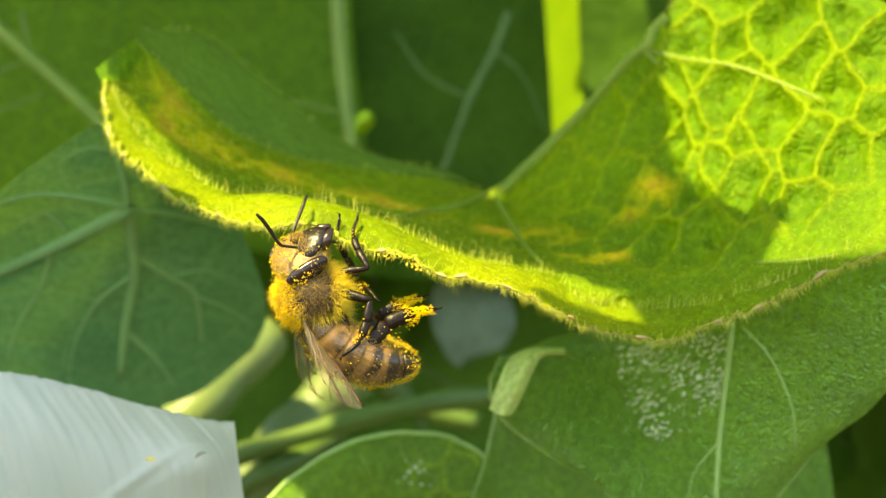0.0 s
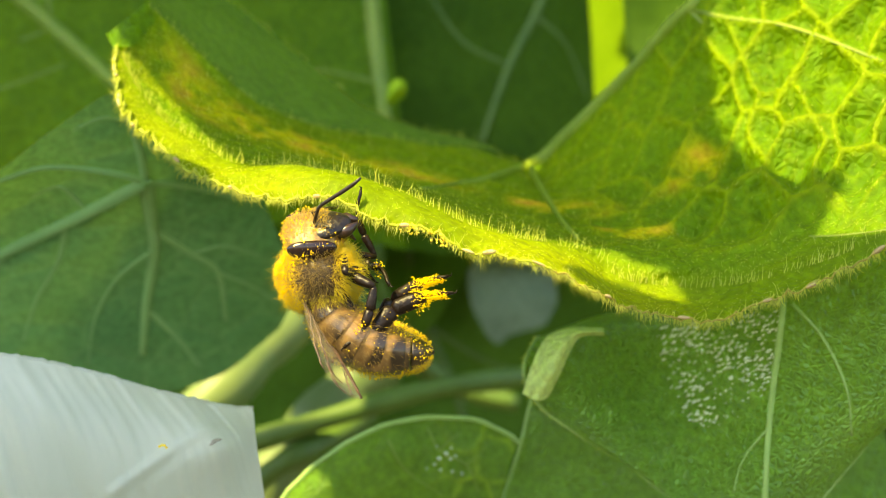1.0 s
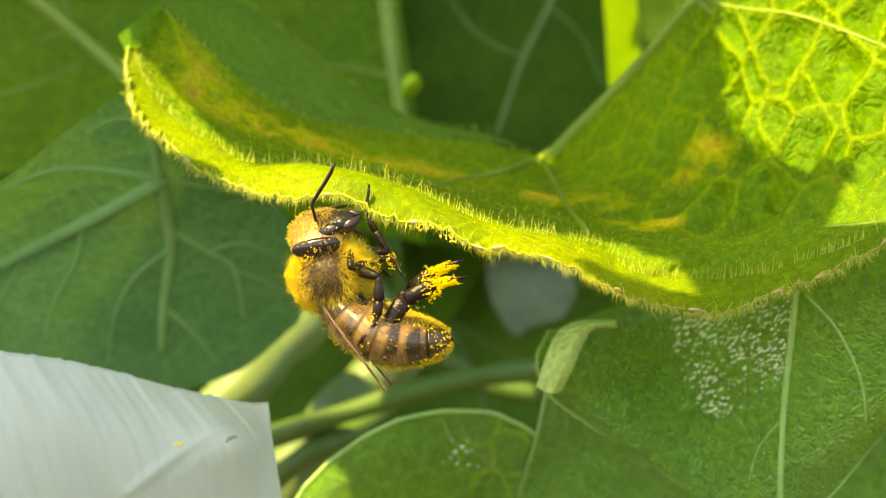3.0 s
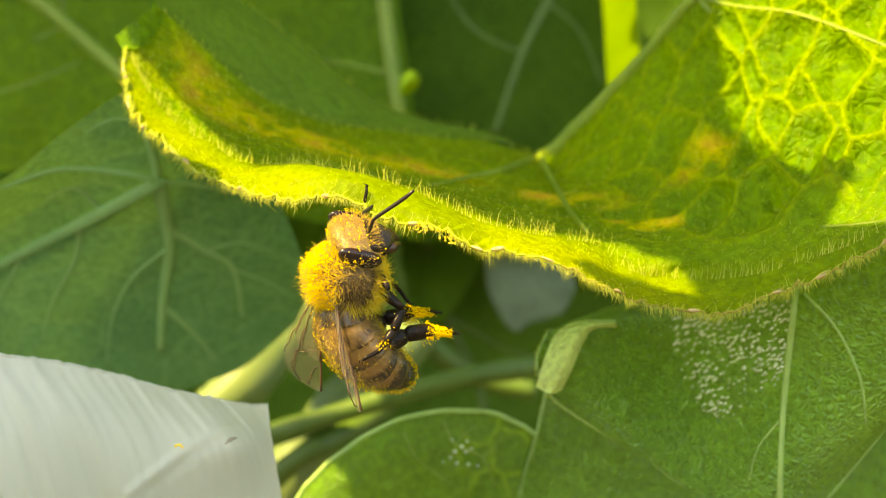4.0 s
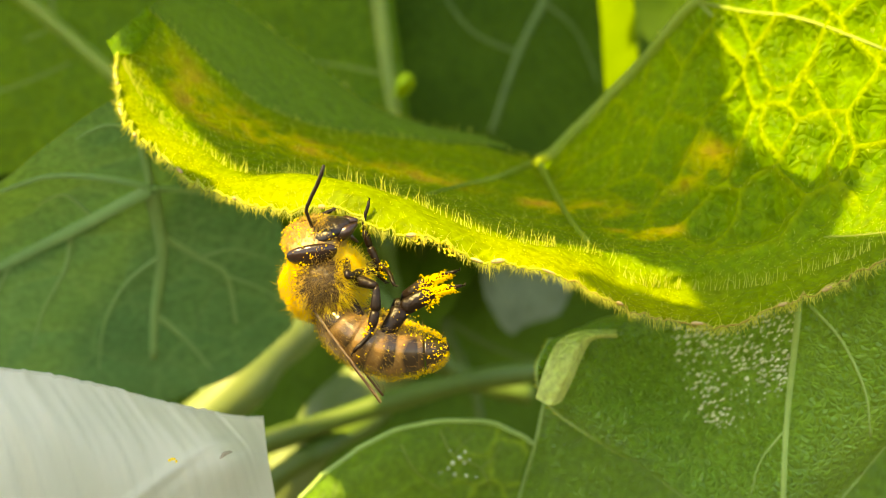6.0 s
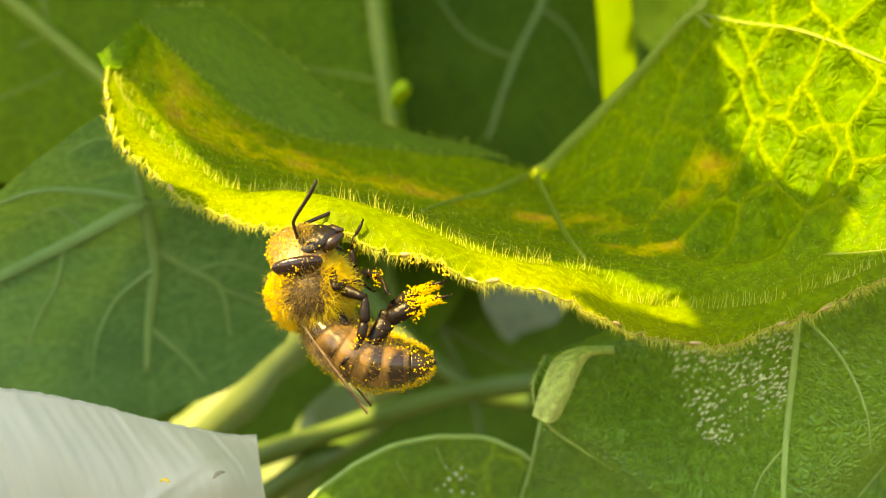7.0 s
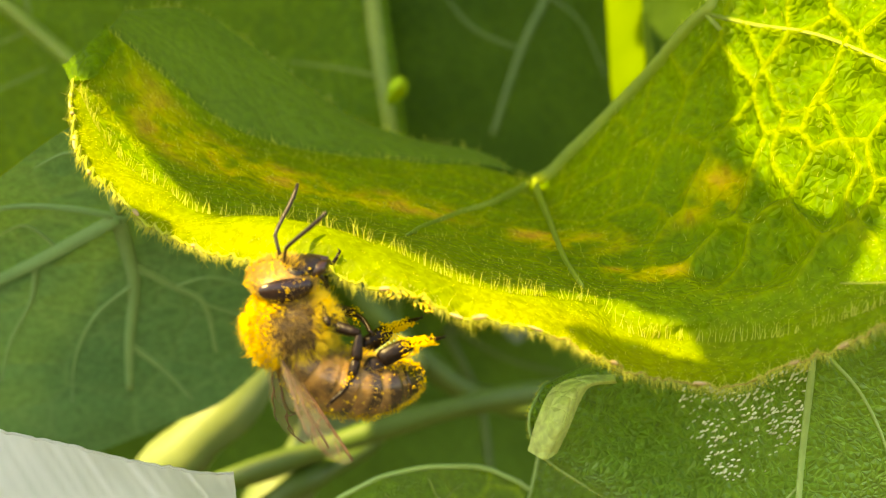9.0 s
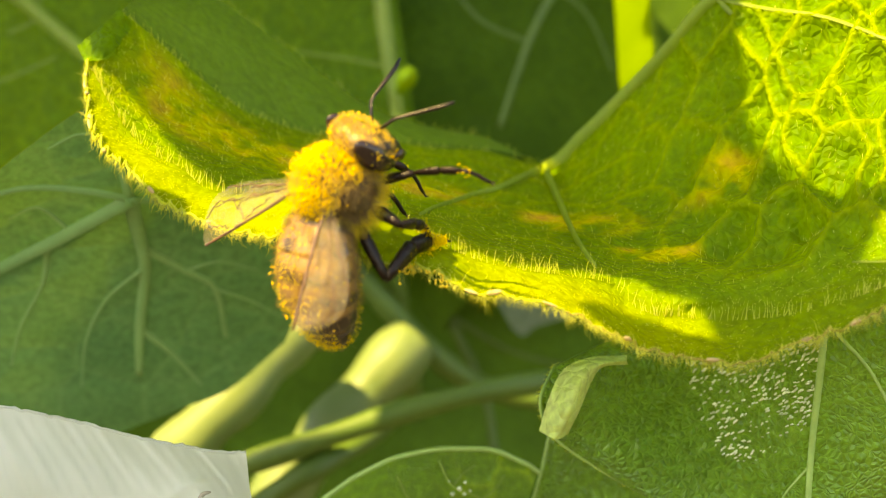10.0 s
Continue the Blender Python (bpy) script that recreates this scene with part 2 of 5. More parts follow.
def cell_edges(grid, gap, rng, tall=1.0):
    """How far (millimetres) each place of a sheet lies from the net of veins between cells about gap wide; tall stretches the cells upwards."""
    flat = grid.reshape(-1, 3) / MM * (1, 1, 1 / tall)
    warp = np.array([noise.noise_vector(Vector(p / (gap * 0.8))) for p in flat]) * gap * 0.22
    flat = flat + warp
    kept = []
    cell = {}
    for n in rng.sample(range(len(flat)), len(flat)):
        p = flat[n]
        key = tuple(np.floor(p / gap).astype(int))
        close = False
        for dx in (-1, 0, 1):
            for dy in (-1, 0, 1):
                for dz in (-1, 0, 1):
                    for q in cell.get((key[0] + dx, key[1] + dy, key[2] + dz), ()):
                        if (p[0] - q[0]) ** 2 + (p[1] - q[1]) ** 2 + (p[2] - q[2]) ** 2 < gap * gap * 0.72:
                            close = True
        if not close:
            cell.setdefault(key, []).append(p)
            kept.append(p)
    weight = [rng.random() ** 1.5 * 0.55 * gap * gap for _ in kept]
    tree = KDTree(len(kept))
    for n, p in enumerate(kept):
        tree.insert(p, n)
    tree.balance()
    out = np.empty(len(flat))
    for n, p in enumerate(flat):
        (fa, a), (fb, b) = sorted((f * f - weight[m], m) for _, m, f in tree.find_n(p, 5))[:2]
        out[n] = (fb - fa) / (2 * np.linalg.norm(kept[a] - kept[b]))
    return out.reshape(grid.shape[:2])


def sheet_normals(grid):
    du = np.gradient(grid, axis=1)
    dv = np.gradient(grid, axis=0)
    n = np.cross(du, dv)
    n /= np.linalg.norm(n, axis=2, keepdims=True) + 1e-12
    return np.where((n[..., 1] > 0)[..., None], -n, n)


def tube(bm, pts, radii, sides=6, flat=1.0):
    """A closed tube along pts (metres); flat squashes it along y."""
    pts = [Vector(p) for p in pts]
    rings = []
    side = None
    for i, p in enumerate(pts):
        d = (pts[min(i + 1, len(pts) - 1)] - pts[max(i - 1, 0)]).normalized()
        ref = side if side is not None else (Vector((0, 1, 0)) if abs(d.y) < 0.9 else Vector((1, 0, 0)))
        b = (ref - d * ref.dot(d)).normalized()
        side = b
        c = d.cross(b)
        r = radii[i] if hasattr(radii, "__len__") else radii
        rings.append([bm.verts.new(p + r * (flat * b * math.cos(a) + c * math.sin(a))) for a in (2 * math.pi * k / sides for k in range(sides))])
    for r0, r1 in zip(rings, rings[1:]):
        for k in range(sides):
            bm.faces.new((r0[k], r0[(k + 1) % sides], r1[(k + 1) % sides], r1[k]))
    bm.faces.new(rings[0][::-1])
    bm.faces.new(rings[-1])
    return bm


TREES = {}


def on_sheet(grid, pts, n, lift=0.0):
    """A curve through pts (millimetres) laid on the sheet, seen along the lines from the world's origin."""
    if id(grid) not in TREES:
        bm = grid_mesh(grid)
        TREES[id(grid)] = (BVHTree.FromBMesh(bm), grid)
        bm.free()
    tree = TREES[id(grid)][0]
    out = []
    for p in spline(pts, n):
        d = Vector(p * MM).normalized()
        hit = tree.ray_cast(Vector((0, 0, 0)), d)[0]
        if hit is None:
            hit = tree.find_nearest(Vector(p * MM))[0]
        out.append(hit - d * lift)
    return out


def veins(parent, grid, material, lines, label="", flat=0.6):
    """Raised veins as tapering ribs on a leaf: (points, width at the start, width at the end) in millimetres."""
    for pts, w0, w1 in lines:
        n = 26
        path = on_sheet(grid, pts, n)
        bm = bmesh.new()
        tube(bm, path, [MM * (w0 + (w1 - w0) * k / (n - 1)) / 2 for k in range(n)], 6, flat)
        part("vein", bm, material, parent, label)


def fringe(parent, name, path, count, length, rng, lean, material, width=0.035, spread=0.5, label=""):
    """Fine tapering hairs that stand along a curve: lean is their mean direction."""
    bm = bmesh.new()
    n = len(path)
    for _ in range(count):
        f = rng.random() * (n - 1.001)
        i = int(f)
        p = Vector(path[i]).lerp(Vector(path[i + 1]), f - i)
        d = (Vector(lean) + spread * Vector((rng.uniform(-1, 1), rng.uniform(-1, 1), rng.uniform(-1, 1)))).normalized()
        ln = length * MM * rng.uniform(0.35, 1.0) * (1.0 if rng.random() < 0.85 else 1.5)
        bend = Vector((rng.uniform(-1, 1), rng.uniform(-1, 1), rng.uniform(-1, 1))) * ln * 0.18
        a = d.orthogonal().normalized()
        b = d.cross(a)
        w = width * MM * rng.uniform(0.6, 1.2)
        r0 = [bm.verts.new(p - d * 0.0001 + w * (a * math.cos(q) + b * math.sin(q))) for q in (0, 2.1, 4.2)]
        r1 = [bm.verts.new(p + d * ln * 0.55 + bend + w * 0.6 * (a * math.cos(q) + b * math.sin(q))) for q in (0, 2.1, 4.2)]
        tip = bm.verts.new(p + d * ln)
        for k in range(3):
            bm.faces.new((r0[k], r0[(k + 1) % 3], r1[(k + 1) % 3], r1[k]))
            bm.faces.new((r1[k], r1[(k + 1) % 3], tip))
    return part(name, bm, material, parent, label)


def near(line, reach):
    """How close a place (metres) is to a line of points (millimetres): 1 on it, 0 beyond reach."""
    pts = spline(line, 40) * MM

    def value(p):
        return max(0.0, 1.0 - np.min(np.linalg.norm(pts - p, axis=1)) / (reach * MM))

    return value


# ---- ground ----
def ground():
    bm = bmesh.new()
    n, reach = 60, 60.0
    vs = []
    for i in range(n + 1):
        for k in range(n + 1):
            x, y = ((2 * i / n - 1) ** 3) * reach, ((2 * k / n - 1) ** 3) * reach
            vs.append(bm.verts.new((x, y, -0.42 + 0.02 * noise.noise(Vector((x * 4, y * 4, 0))))))
    for i in range(n):
        for k in range(n):
            a = i * (n + 1) + k
            bm.faces.new((vs[a], vs[a + n + 1], vs[a + n + 2], vs[a + 1]))
    tagged(part("ground", bm, M_SOIL), "dark bare garden soil under the plants", "ground", kind="structure")


ground()

# ---- the large hairy leaf whose rim the bee holds ----
RIM = [(-26.0, 106.4, 14.3), (-24.4, 102.1, 9.4), (-20.6, 98.8, 5.8), (-17.1, 96.0, 3.8), (-12.8, 93.6, 2.2), (-7.4, 92.2, 2.1), (-4.0, 91.2, 0.6), (-0.9, 90.7, 0.0), (2.4, 90.4, -1.5), (6.6, 90.2, -2.2), (10.9, 90.7, -4.4), (14.9, 91.0, -5.5), (18.4, 91.2, -6.0), (22.2, 90.7, -4.6), (25.8, 90.1, -3.1), (35.5, 89.3, 1.3)]
CREST = [(-26.0, 106.9, 14.7), (-23.5, 104.5, 10.8), (-20.6, 102.1, 7.9), (-17.9, 100.7, 6.5), (-15.4, 98.8, 5.0), (-10.5, 96.9, 4.6), (-6.2, 95.0, 3.8), (-2.3, 94.5, 2.5), (2.5, 93.6, 0.3), (7.4, 95.0, -0.7), (10.9, 96.9, -1.3), (13.2, 96.0, -3.2), (16.8, 96.4, -3.7), (20.4, 95.0, -3.6), (25.0, 92.6, -2.4), (36.0, 90.7, 1.9)]
INNER = [(-25.4, 107.3, 15.7), (-21.8, 107.3, 11.8), (-17.5, 106.4, 8.9), (-11.5, 105.5, 6.6), (-5.3, 107.3, 5.2), (0.7, 109.2, 4.1), (6.9, 112.1, 3.3), (11.1, 106.4, 1.7), (15.2, 103.8, 0.8), (20.5, 99.8, 0.7), (26.1, 96.9, 2.5), (33.1, 96.9, 7.5), (41.7, 97.9, 17.2)]
RIDGE = [(-24.1, 109.2, 18.7), (-20.0, 113.0, 15.0), (-15.6, 115.9, 11.3), (-9.9, 119.7, 9.8), (-2.8, 122.5, 9.1), (3.5, 124.5, 8.6), (8.5, 126.4, 7.8), (11.8, 123.5, 10.2), (14.4, 121.6, 12.9), (17.7, 117.8, 16.4), (20.7, 114.0, 20.2), (25.3, 112.1, 26.1), (32.4, 112.1, 33.3)]

RIBS = [
    ([(19.6, 109.2, 19.3), (23.8, 109.2, 18.4), (28.1, 106.4, 17.2), (32.9, 98.8, 13.4)], 0.42, 0.34),
    ([(22.9, 107.3, 18.0), (24.1, 107.3, 15.3), (24.9, 104.5, 11.8), (27.4, 103.6, 12.3), (28.2, 101.7, 10.1), (29.0, 99.8, 7.8)], 0.20, 0.13),
    ([(24.9, 104.5, 11.8), (23.9, 103.6, 8.5), (24.6, 101.7, 6.5)], 0.15, 0.09),
    ([(27.4, 103.6, 12.3), (28.5, 104.5, 14.9), (29.2, 104.5, 16.7)], 0.18, 0.14),
    ([(29.0, 99.8, 7.8), (27.3, 96.9, 4.6), (29.5, 93.1, 0.4)], 0.16, 0.1),
    ([(26.2, 94.1, -0.0), (28.0, 92.1, 0.1), (31.2, 91.2, 0.5)], 0.24, 0.2),
]


def hairy_leaf():
    leaf = thing("hairy_leaf", "large hairy green leaf with yellowed blotches and curled rim", "leaf")
    # the blade runs from the rim over the crest and down into the hollow
    nu, nv = 380, 160
    grid = loft([RIM, CREST, INNER, RIDGE], nu, nv, 0.35, 5.0, 1)
    # uneven, slightly nibbled margin, toothed towards the tip
    for k in range(nu):
        u = k * 260 / nu
        jag = 0.00034 * noise.noise(Vector((u * 0.35, 0, 5))) + (0.0008 if u < 42 else 0.00030) * noise.noise(Vector((u * 0.8, 3, 5)))
        for i in range(20):
            grid[i, k] += np.array((0.4 * jag, 0, jag)) * (1 - i / 20) ** 2
    # cells sunk between raised veins, deepest on the upright part of the blade
    pick = random.Random(17)
    wide = cell_edges(grid, 4.4, pick, 1.6)
    for line, w0, w1 in RIBS[:-1]:
        for p in on_sheet(grid, line, 50):
            wide = np.minimum(wide, np.linalg.norm(grid - np.array(p), axis=2) / MM)
    fine = cell_edges(grid, 1.7, pick, 1.4)
    inward = np.clip((np.arange(nv) - 40) / 26, 0, 1)[:, None]
    steep = np.clip((grid[..., 0] / MM - 14) / 8, 0.14, 1)
    depth = inward * steep * np.clip((nv - 1 - np.arange(nv)) / 14, 0, 1)[:, None]
    low = np.array([[noise.noise(Vector(p / MM / 1.6)) for p in row] for row in grid])
    sink = 2.0 * (1 - np.exp(-wide / 1.2)) * (1 + 0.7 * low) + 0.10 * (1 - np.exp(-fine / 0.4))
    lip = 0.17 * low * (1 - inward)
    grid = grid + sheet_normals(grid) * ((lip - sink * depth)[..., None] * MM)
    ribs = np.maximum(np.exp(-(wide / 0.24) ** 2), 0.35 * np.exp(-(fine / 0.12) ** 2)) * (0.25 + 0.75 * inward)
    st1 = near([(-21.6, 108.3, 13.8), (-17.6, 108.4, 11.3), (-11.4, 108.6, 8.5), (-5.0, 110.3, 7.5), (1.0, 112.2, 7.0)], 4.6)
    st2 = near([(8.2, 110.2, 3.2), (14.2, 106.4, 5.1), (18.2, 106.4, 6.6), (20.4, 106.4, 6.8)], 3.4)
    st3 = near([(13.4, 103.6, 0.1), (16.8, 102.6, 1.0)], 1.8)
    # the sunlit rim tint fades to the right, where the rim should look shaded
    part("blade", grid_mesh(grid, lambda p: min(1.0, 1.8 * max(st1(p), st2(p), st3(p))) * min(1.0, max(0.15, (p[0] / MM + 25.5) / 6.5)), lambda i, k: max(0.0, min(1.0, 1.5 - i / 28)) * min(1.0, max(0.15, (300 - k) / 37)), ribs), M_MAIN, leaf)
    rng = random.Random(3)
    # thickened margin with pale tips
    edge = [Vector(p) for p in grid[0]]
    bm = bmesh.new()
    rad = [MM * (0.10 + 0.06 * noise.noise(Vector((k * 0.24, 2, 0)))) for k in range(len(edge))]
    tube(bm, edge[:228], rad[:228], 7)
    part("margin", bm, M_RIM, leaf, "pale thickened leaf margin")
    bm = bmesh.new()
    tube(bm, edge[227:], [0.75 * r for r in rad[227:]], 7)
    part("margin", bm, M_RIMRED, leaf, "reddish brown leaf margin")
    for k in (2, 7, 13, 24, 27, 43, 71, 102, 135, 170, 194, 201, 219, 245, 273, 304, 321, 347):
        bm = bmesh.new()
        a, b = edge[k], edge[min(k + 5, len(edge) - 1)]
        bmesh.ops.create_icosphere(bm, subdivisions=2, radius=1.0, matrix=Matrix.LocRotScale((a + b) / 2 + Vector((0, -0.00008, 0.00005)), (b - a).to_track_quat("X", "Z"), (0.00040 * rng.uniform(0.4, 1.5), 0.00012 * rng.uniform(0.7, 1.5), 0.00013 * rng.uniform(0.7, 1.4))))
        part("margin_gland", bm, M_RIMTIP, leaf, "pinkish pale gland tip")
    veins(leaf, grid, M_VEINMAIN, [
        ([(8.5, 124.5, 7.8), (11.7, 122.5, 10.3), (14.3, 120.7, 12.8), (17.5, 116.8, 16.4), (20.5, 113.0, 20.1), (23.0, 112.1, 22.7)], 1.9, 1.2),
        ([(8.3, 123.5, 7.0), (9.0, 114.0, 3.9), (9.8, 107.3, 1.3), (10.7, 102.6, -0.4)], 1.7, 0.7),
        ([(7.9, 123.5, 6.8), (4.1, 114.0, 5.1), (1.7, 112.1, 4.5), (-1.6, 104.5, 3.4)], 1.2, 0.4),
    ], "pale raised vein", 0.35)
    veins(leaf, grid, M_VEINBLADE, [RIBS[0], RIBS[-1]], "pale raised vein", 0.35)
    crest = [Vector(p) for p in spline(CREST, 260) * MM]
    fringe(leaf, "hair_fringe", edge, 3000, 0.95, rng, (0.0, -0.35, -0.75), M_HAIR, 0.020, 0.42)
    fringe(leaf, "hair_fringe", [p + Vector((0, 0, 0.0001)) for p in crest], 420, 1.2, rng, (0.08, -0.1, 1.0), M_HAIR, 0.027, 0.3)
    fringe(leaf, "hair_fringe", [Vector(p) for p in grid[-1]], 260, 0.8, rng, (0.0, -0.3, 1.0), M_HAIR, 0.026, 0.5)
    # pollen caught in the hairs under the rim
    bm = bmesh.new()
    for _ in range(70):
        p = spline(RIM, 260)[rng.choice((118, 119, 120, 121, 124, 125, 127, 128))] * MM
        q = Vector(p) + MM * Vector((rng.gauss(0, 0.25), rng.uniform(-0.4, 0.0), rng.uniform(-0.65, 0.1)))
        bmesh.ops.create_icosphere(bm, subdivisions=1, radius=MM * rng.uniform(0.05, 0.10), matrix=Matrix.Translation(q))
    part("pollen", bm, M_DUST, leaf, "yellow pollen grains")
    fine = [Vector(grid[rng.randrange(1, 58), rng.randrange(1, nu - 2)]) for _ in range(4200)]
    bm = bmesh.new()
    for p in fine:
        d = Vector((rng.uniform(-0.6, 0.6), -1.0, rng.uniform(-0.8, 0.8))).normalized()
        a = d.orthogonal().normalized() * 0.018 * MM
        b = d.cross(a)
        base = [bm.verts.new(p + a * math.cos(q) + b * math.sin(q)) for q in (0, 2.1, 4.2)]
        tip = bm.verts.new(p + d * MM * rng.uniform(0.15, 0.4))
        for k in range(3):
            bm.faces.new((base[k], base[(k + 1) % 3], tip))
    part("rim_down", bm, M_HAIR, leaf, "fine pale down")
    # short down over the blade
    down = []
    for _ in range(1400):
        i, k = rng.randrange(48, nv - 2), rng.randrange(1, nu - 2)
        down += [Vector(grid[i, k])]
    down = [q for p in down for q in (p, p + Vector((0.0002, 0, 0.0001)))]
    bm = bmesh.new()
    for p in down[::2]:
        d = Vector((rng.uniform(-0.5, 0.5), rng.uniform(-1, -0.2), rng.uniform(0.4, 1.2))).normalized()
        ln = MM * rng.uniform(0.25, 0.7)
        a = d.orthogonal().normalized() * 0.018 * MM
        b = d.cross(a)
        base = [bm.verts.new(p + a * math.cos(q) + b * math.sin(q)) for q in (0, 2.1, 4.2)]
        tip = bm.verts.new(p + d * ln)
        for k in range(3):
            bm.faces.new((base[k], base[(k + 1) % 3], tip))
    part("down", bm, M_HAIR, leaf, "fine pale down")
    fringe(leaf, "hair_fringe", edge, 350, 1.0, rng, (0.0, -0.6, 0.5), M_HAIR, 0.024, 0.7)
    # the far half of the lobe, folded back behind the ridge
    back = loft([
        [(-24.2, 109.4, 18.7), (-20.1, 113.2, 15.0), (-15.6, 116.1, 11.3), (-9.9, 119.9, 9.9), (-2.8, 122.7, 9.1), (3.5, 124.6, 8.7), (7.8, 126.4, 8.0)],
        [(-24.2, 114.0, 20.4), (-19.9, 117.8, 18.7), (-15.2, 120.7, 15.6), (-9.2, 124.5, 12.5), (-2.9, 127.3, 10.7), (3.6, 129.2, 9.8), (8.0, 129.2, 7.8)],
        [(-25.3, 119.7, 21.8), (-19.7, 123.5, 21.8), (-13.7, 126.4, 17.8), (-8.5, 130.2, 14.0), (-3.0, 133.0, 11.8), (3.7, 133.0, 10.2), (8.1, 131.1, 7.4)],
    ], 90, 24, 0.25, 5.0, 2)
    part("folded_lobe", grid_mesh(back), M_LOBE, leaf, "darker far side of the folded lobe")
    fringe(leaf, "hair_fringe", [Vector(p) for p in back[-1]], 160, 0.8, rng, (0.1, -0.2, 1.0), M_HAIR, 0.026, 0.5)
    # ragged torn tip
    tip = loft([[(-27.2, 108.3, 16.1), (-26.2, 108.3, 16.8), (-25.1, 108.3, 17.7), (-24.3, 109.2, 19.0)], [(-26.5, 107.3, 15.0), (-25.8, 107.3, 15.9), (-24.6, 107.3, 16.6), (-24.0, 109.2, 18.4)], [(-25.9, 106.4, 14.2), (-24.9, 106.4, 14.7), (-24.1, 107.3, 15.5), (-23.4, 109.2, 17.4)]], 30, 10, 0.5, 1.2, 4)
    part("torn_tip", grid_mesh(tip), M_MAIN, leaf)
    return leaf


hairy_leaf()


def cool_leaf():
    leaf = thing("smooth_leaf", "smooth blue-green leaf with pale radiating veins", "leaf")
    grid = loft([
        [(-53.0, 115.9, -4.5), (-45.4, 114.0, 1.4), (-37.8, 113.0, 4.5), (-32.7, 112.1, 8.1), (-27.5, 112.1, 11.7), (-23.6, 114.0, 12.7), (-19.8, 117.8, 11.2)],
        [(-57.3, 123.5, -7.8), (-47.2, 121.6, -3.0), (-38.4, 119.7, 1.1), (-31.9, 118.3, 3.6), (-25.8, 117.8, 4.8), (-20.7, 120.7, 5.4), (-16.7, 125.4, 4.6)],
        [(-59.0, 127.3, -12.3), (-47.8, 126.4, -8.4), (-38.7, 124.5, -4.6), (-32.1, 123.5, -1.9), (-26.4, 123.5, -0.3), (-19.8, 125.4, -0.2), (-14.5, 129.2, -2.0)],
        [(-55.8, 130.2, -16.9), (-47.0, 130.2, -14.7), (-39.2, 130.2, -11.8), (-32.6, 130.2, -9.0), (-26.0, 130.2, -7.1), (-20.1, 131.1, -6.2), (-14.2, 133.0, -5.7)],
        [(-49.0, 133.0, -23.4), (-42.8, 134.9, -21.3), (-36.8, 135.8, -19.1), (-30.7, 136.8, -16.9), (-25.5, 136.8, -15.1), (-20.9, 136.8, -13.3), (-15.6, 135.8, -8.9)],
    ], 120, 90, 0.5, 14.0, 3)
    part("blade", grid_mesh(grid), M_COOL, leaf)
    j = (-25.6, 116.8, 4.8)
    veins(leaf, grid, M_VEINCOOL, [
        ([j, (-31.8, 117.8, 1.6), (-37.3, 119.7, -0.9), (-45.1, 121.6, -4.6)], 2.0, 1.2),
        ([j, (-25.9, 121.6, 1.2), (-26.0, 123.5, -1.3), (-27.6, 128.2, -6.7), (-28.4, 131.1, -11.3)], 1.7, 0.8),
        ([(-25.6, 121.6, 0.7), (-22.7, 123.5, -1.3), (-20.5, 126.4, -3.1), (-20.2, 130.2, -7.8)], 1.1, 0.5),
        ([j, (-26.5, 117.8, 7.6), (-27.9, 118.8, 10.7), (-28.8, 119.7, 12.9)], 1.1, 0.6),
        ([j, (-29.8, 117.8, 5.6), (-35.1, 118.8, 5.8), (-40.7, 120.7, 4.2)], 1.1, 0.6),
        ([j, (-21.1, 119.7, 4.3), (-17.5, 123.5, 3.5)], 1.0, 0.5),
        ([(-27.6, 128.2, -6.7), (-25.1, 131.1, -9.6), (-23.1, 133.0, -12.5)], 0.8, 0.3),
        ([(-26.3, 123.5, -1.3), (-30.1, 126.4, -4.0), (-32.7, 129.2, -7.9), (-33.7, 131.1, -12.4)], 0.7, 0.2),
        ([(-31.5, 120.7, 2.2), (-33.5, 118.8, 4.1), (-36.3, 119.7, 3.2)], 0.6, 0.2),
        ([(-33.5, 120.7, 0.9), (-34.8, 123.5, -2.4), (-37.6, 126.4, -6.2), (-39.5, 129.2, -10.1)], 0.7, 0.2),
        ([(-38.9, 121.6, -1.4), (-41.4, 124.5, -4.6), (-44.4, 127.3, -7.9)], 0.6, 0.2),
        ([(-22.6, 124.5, -1.4), (-19.8, 125.4, -0.7), (-16.9, 127.3, -1.5)], 0.5, 0.2),
        ([(-20.5, 126.4, -3.1), (-17.6, 129.2, -4.5), (-15.3, 133.0, -6.2)], 0.5, 0.2),
        ([(-27.4, 117.8, 9.9), (-29.8, 117.8, 10.1), (-32.3, 117.8, 8.9)], 0.5, 0.2),
    ], "pale vein", 0.3)
    return leaf


cool_leaf()


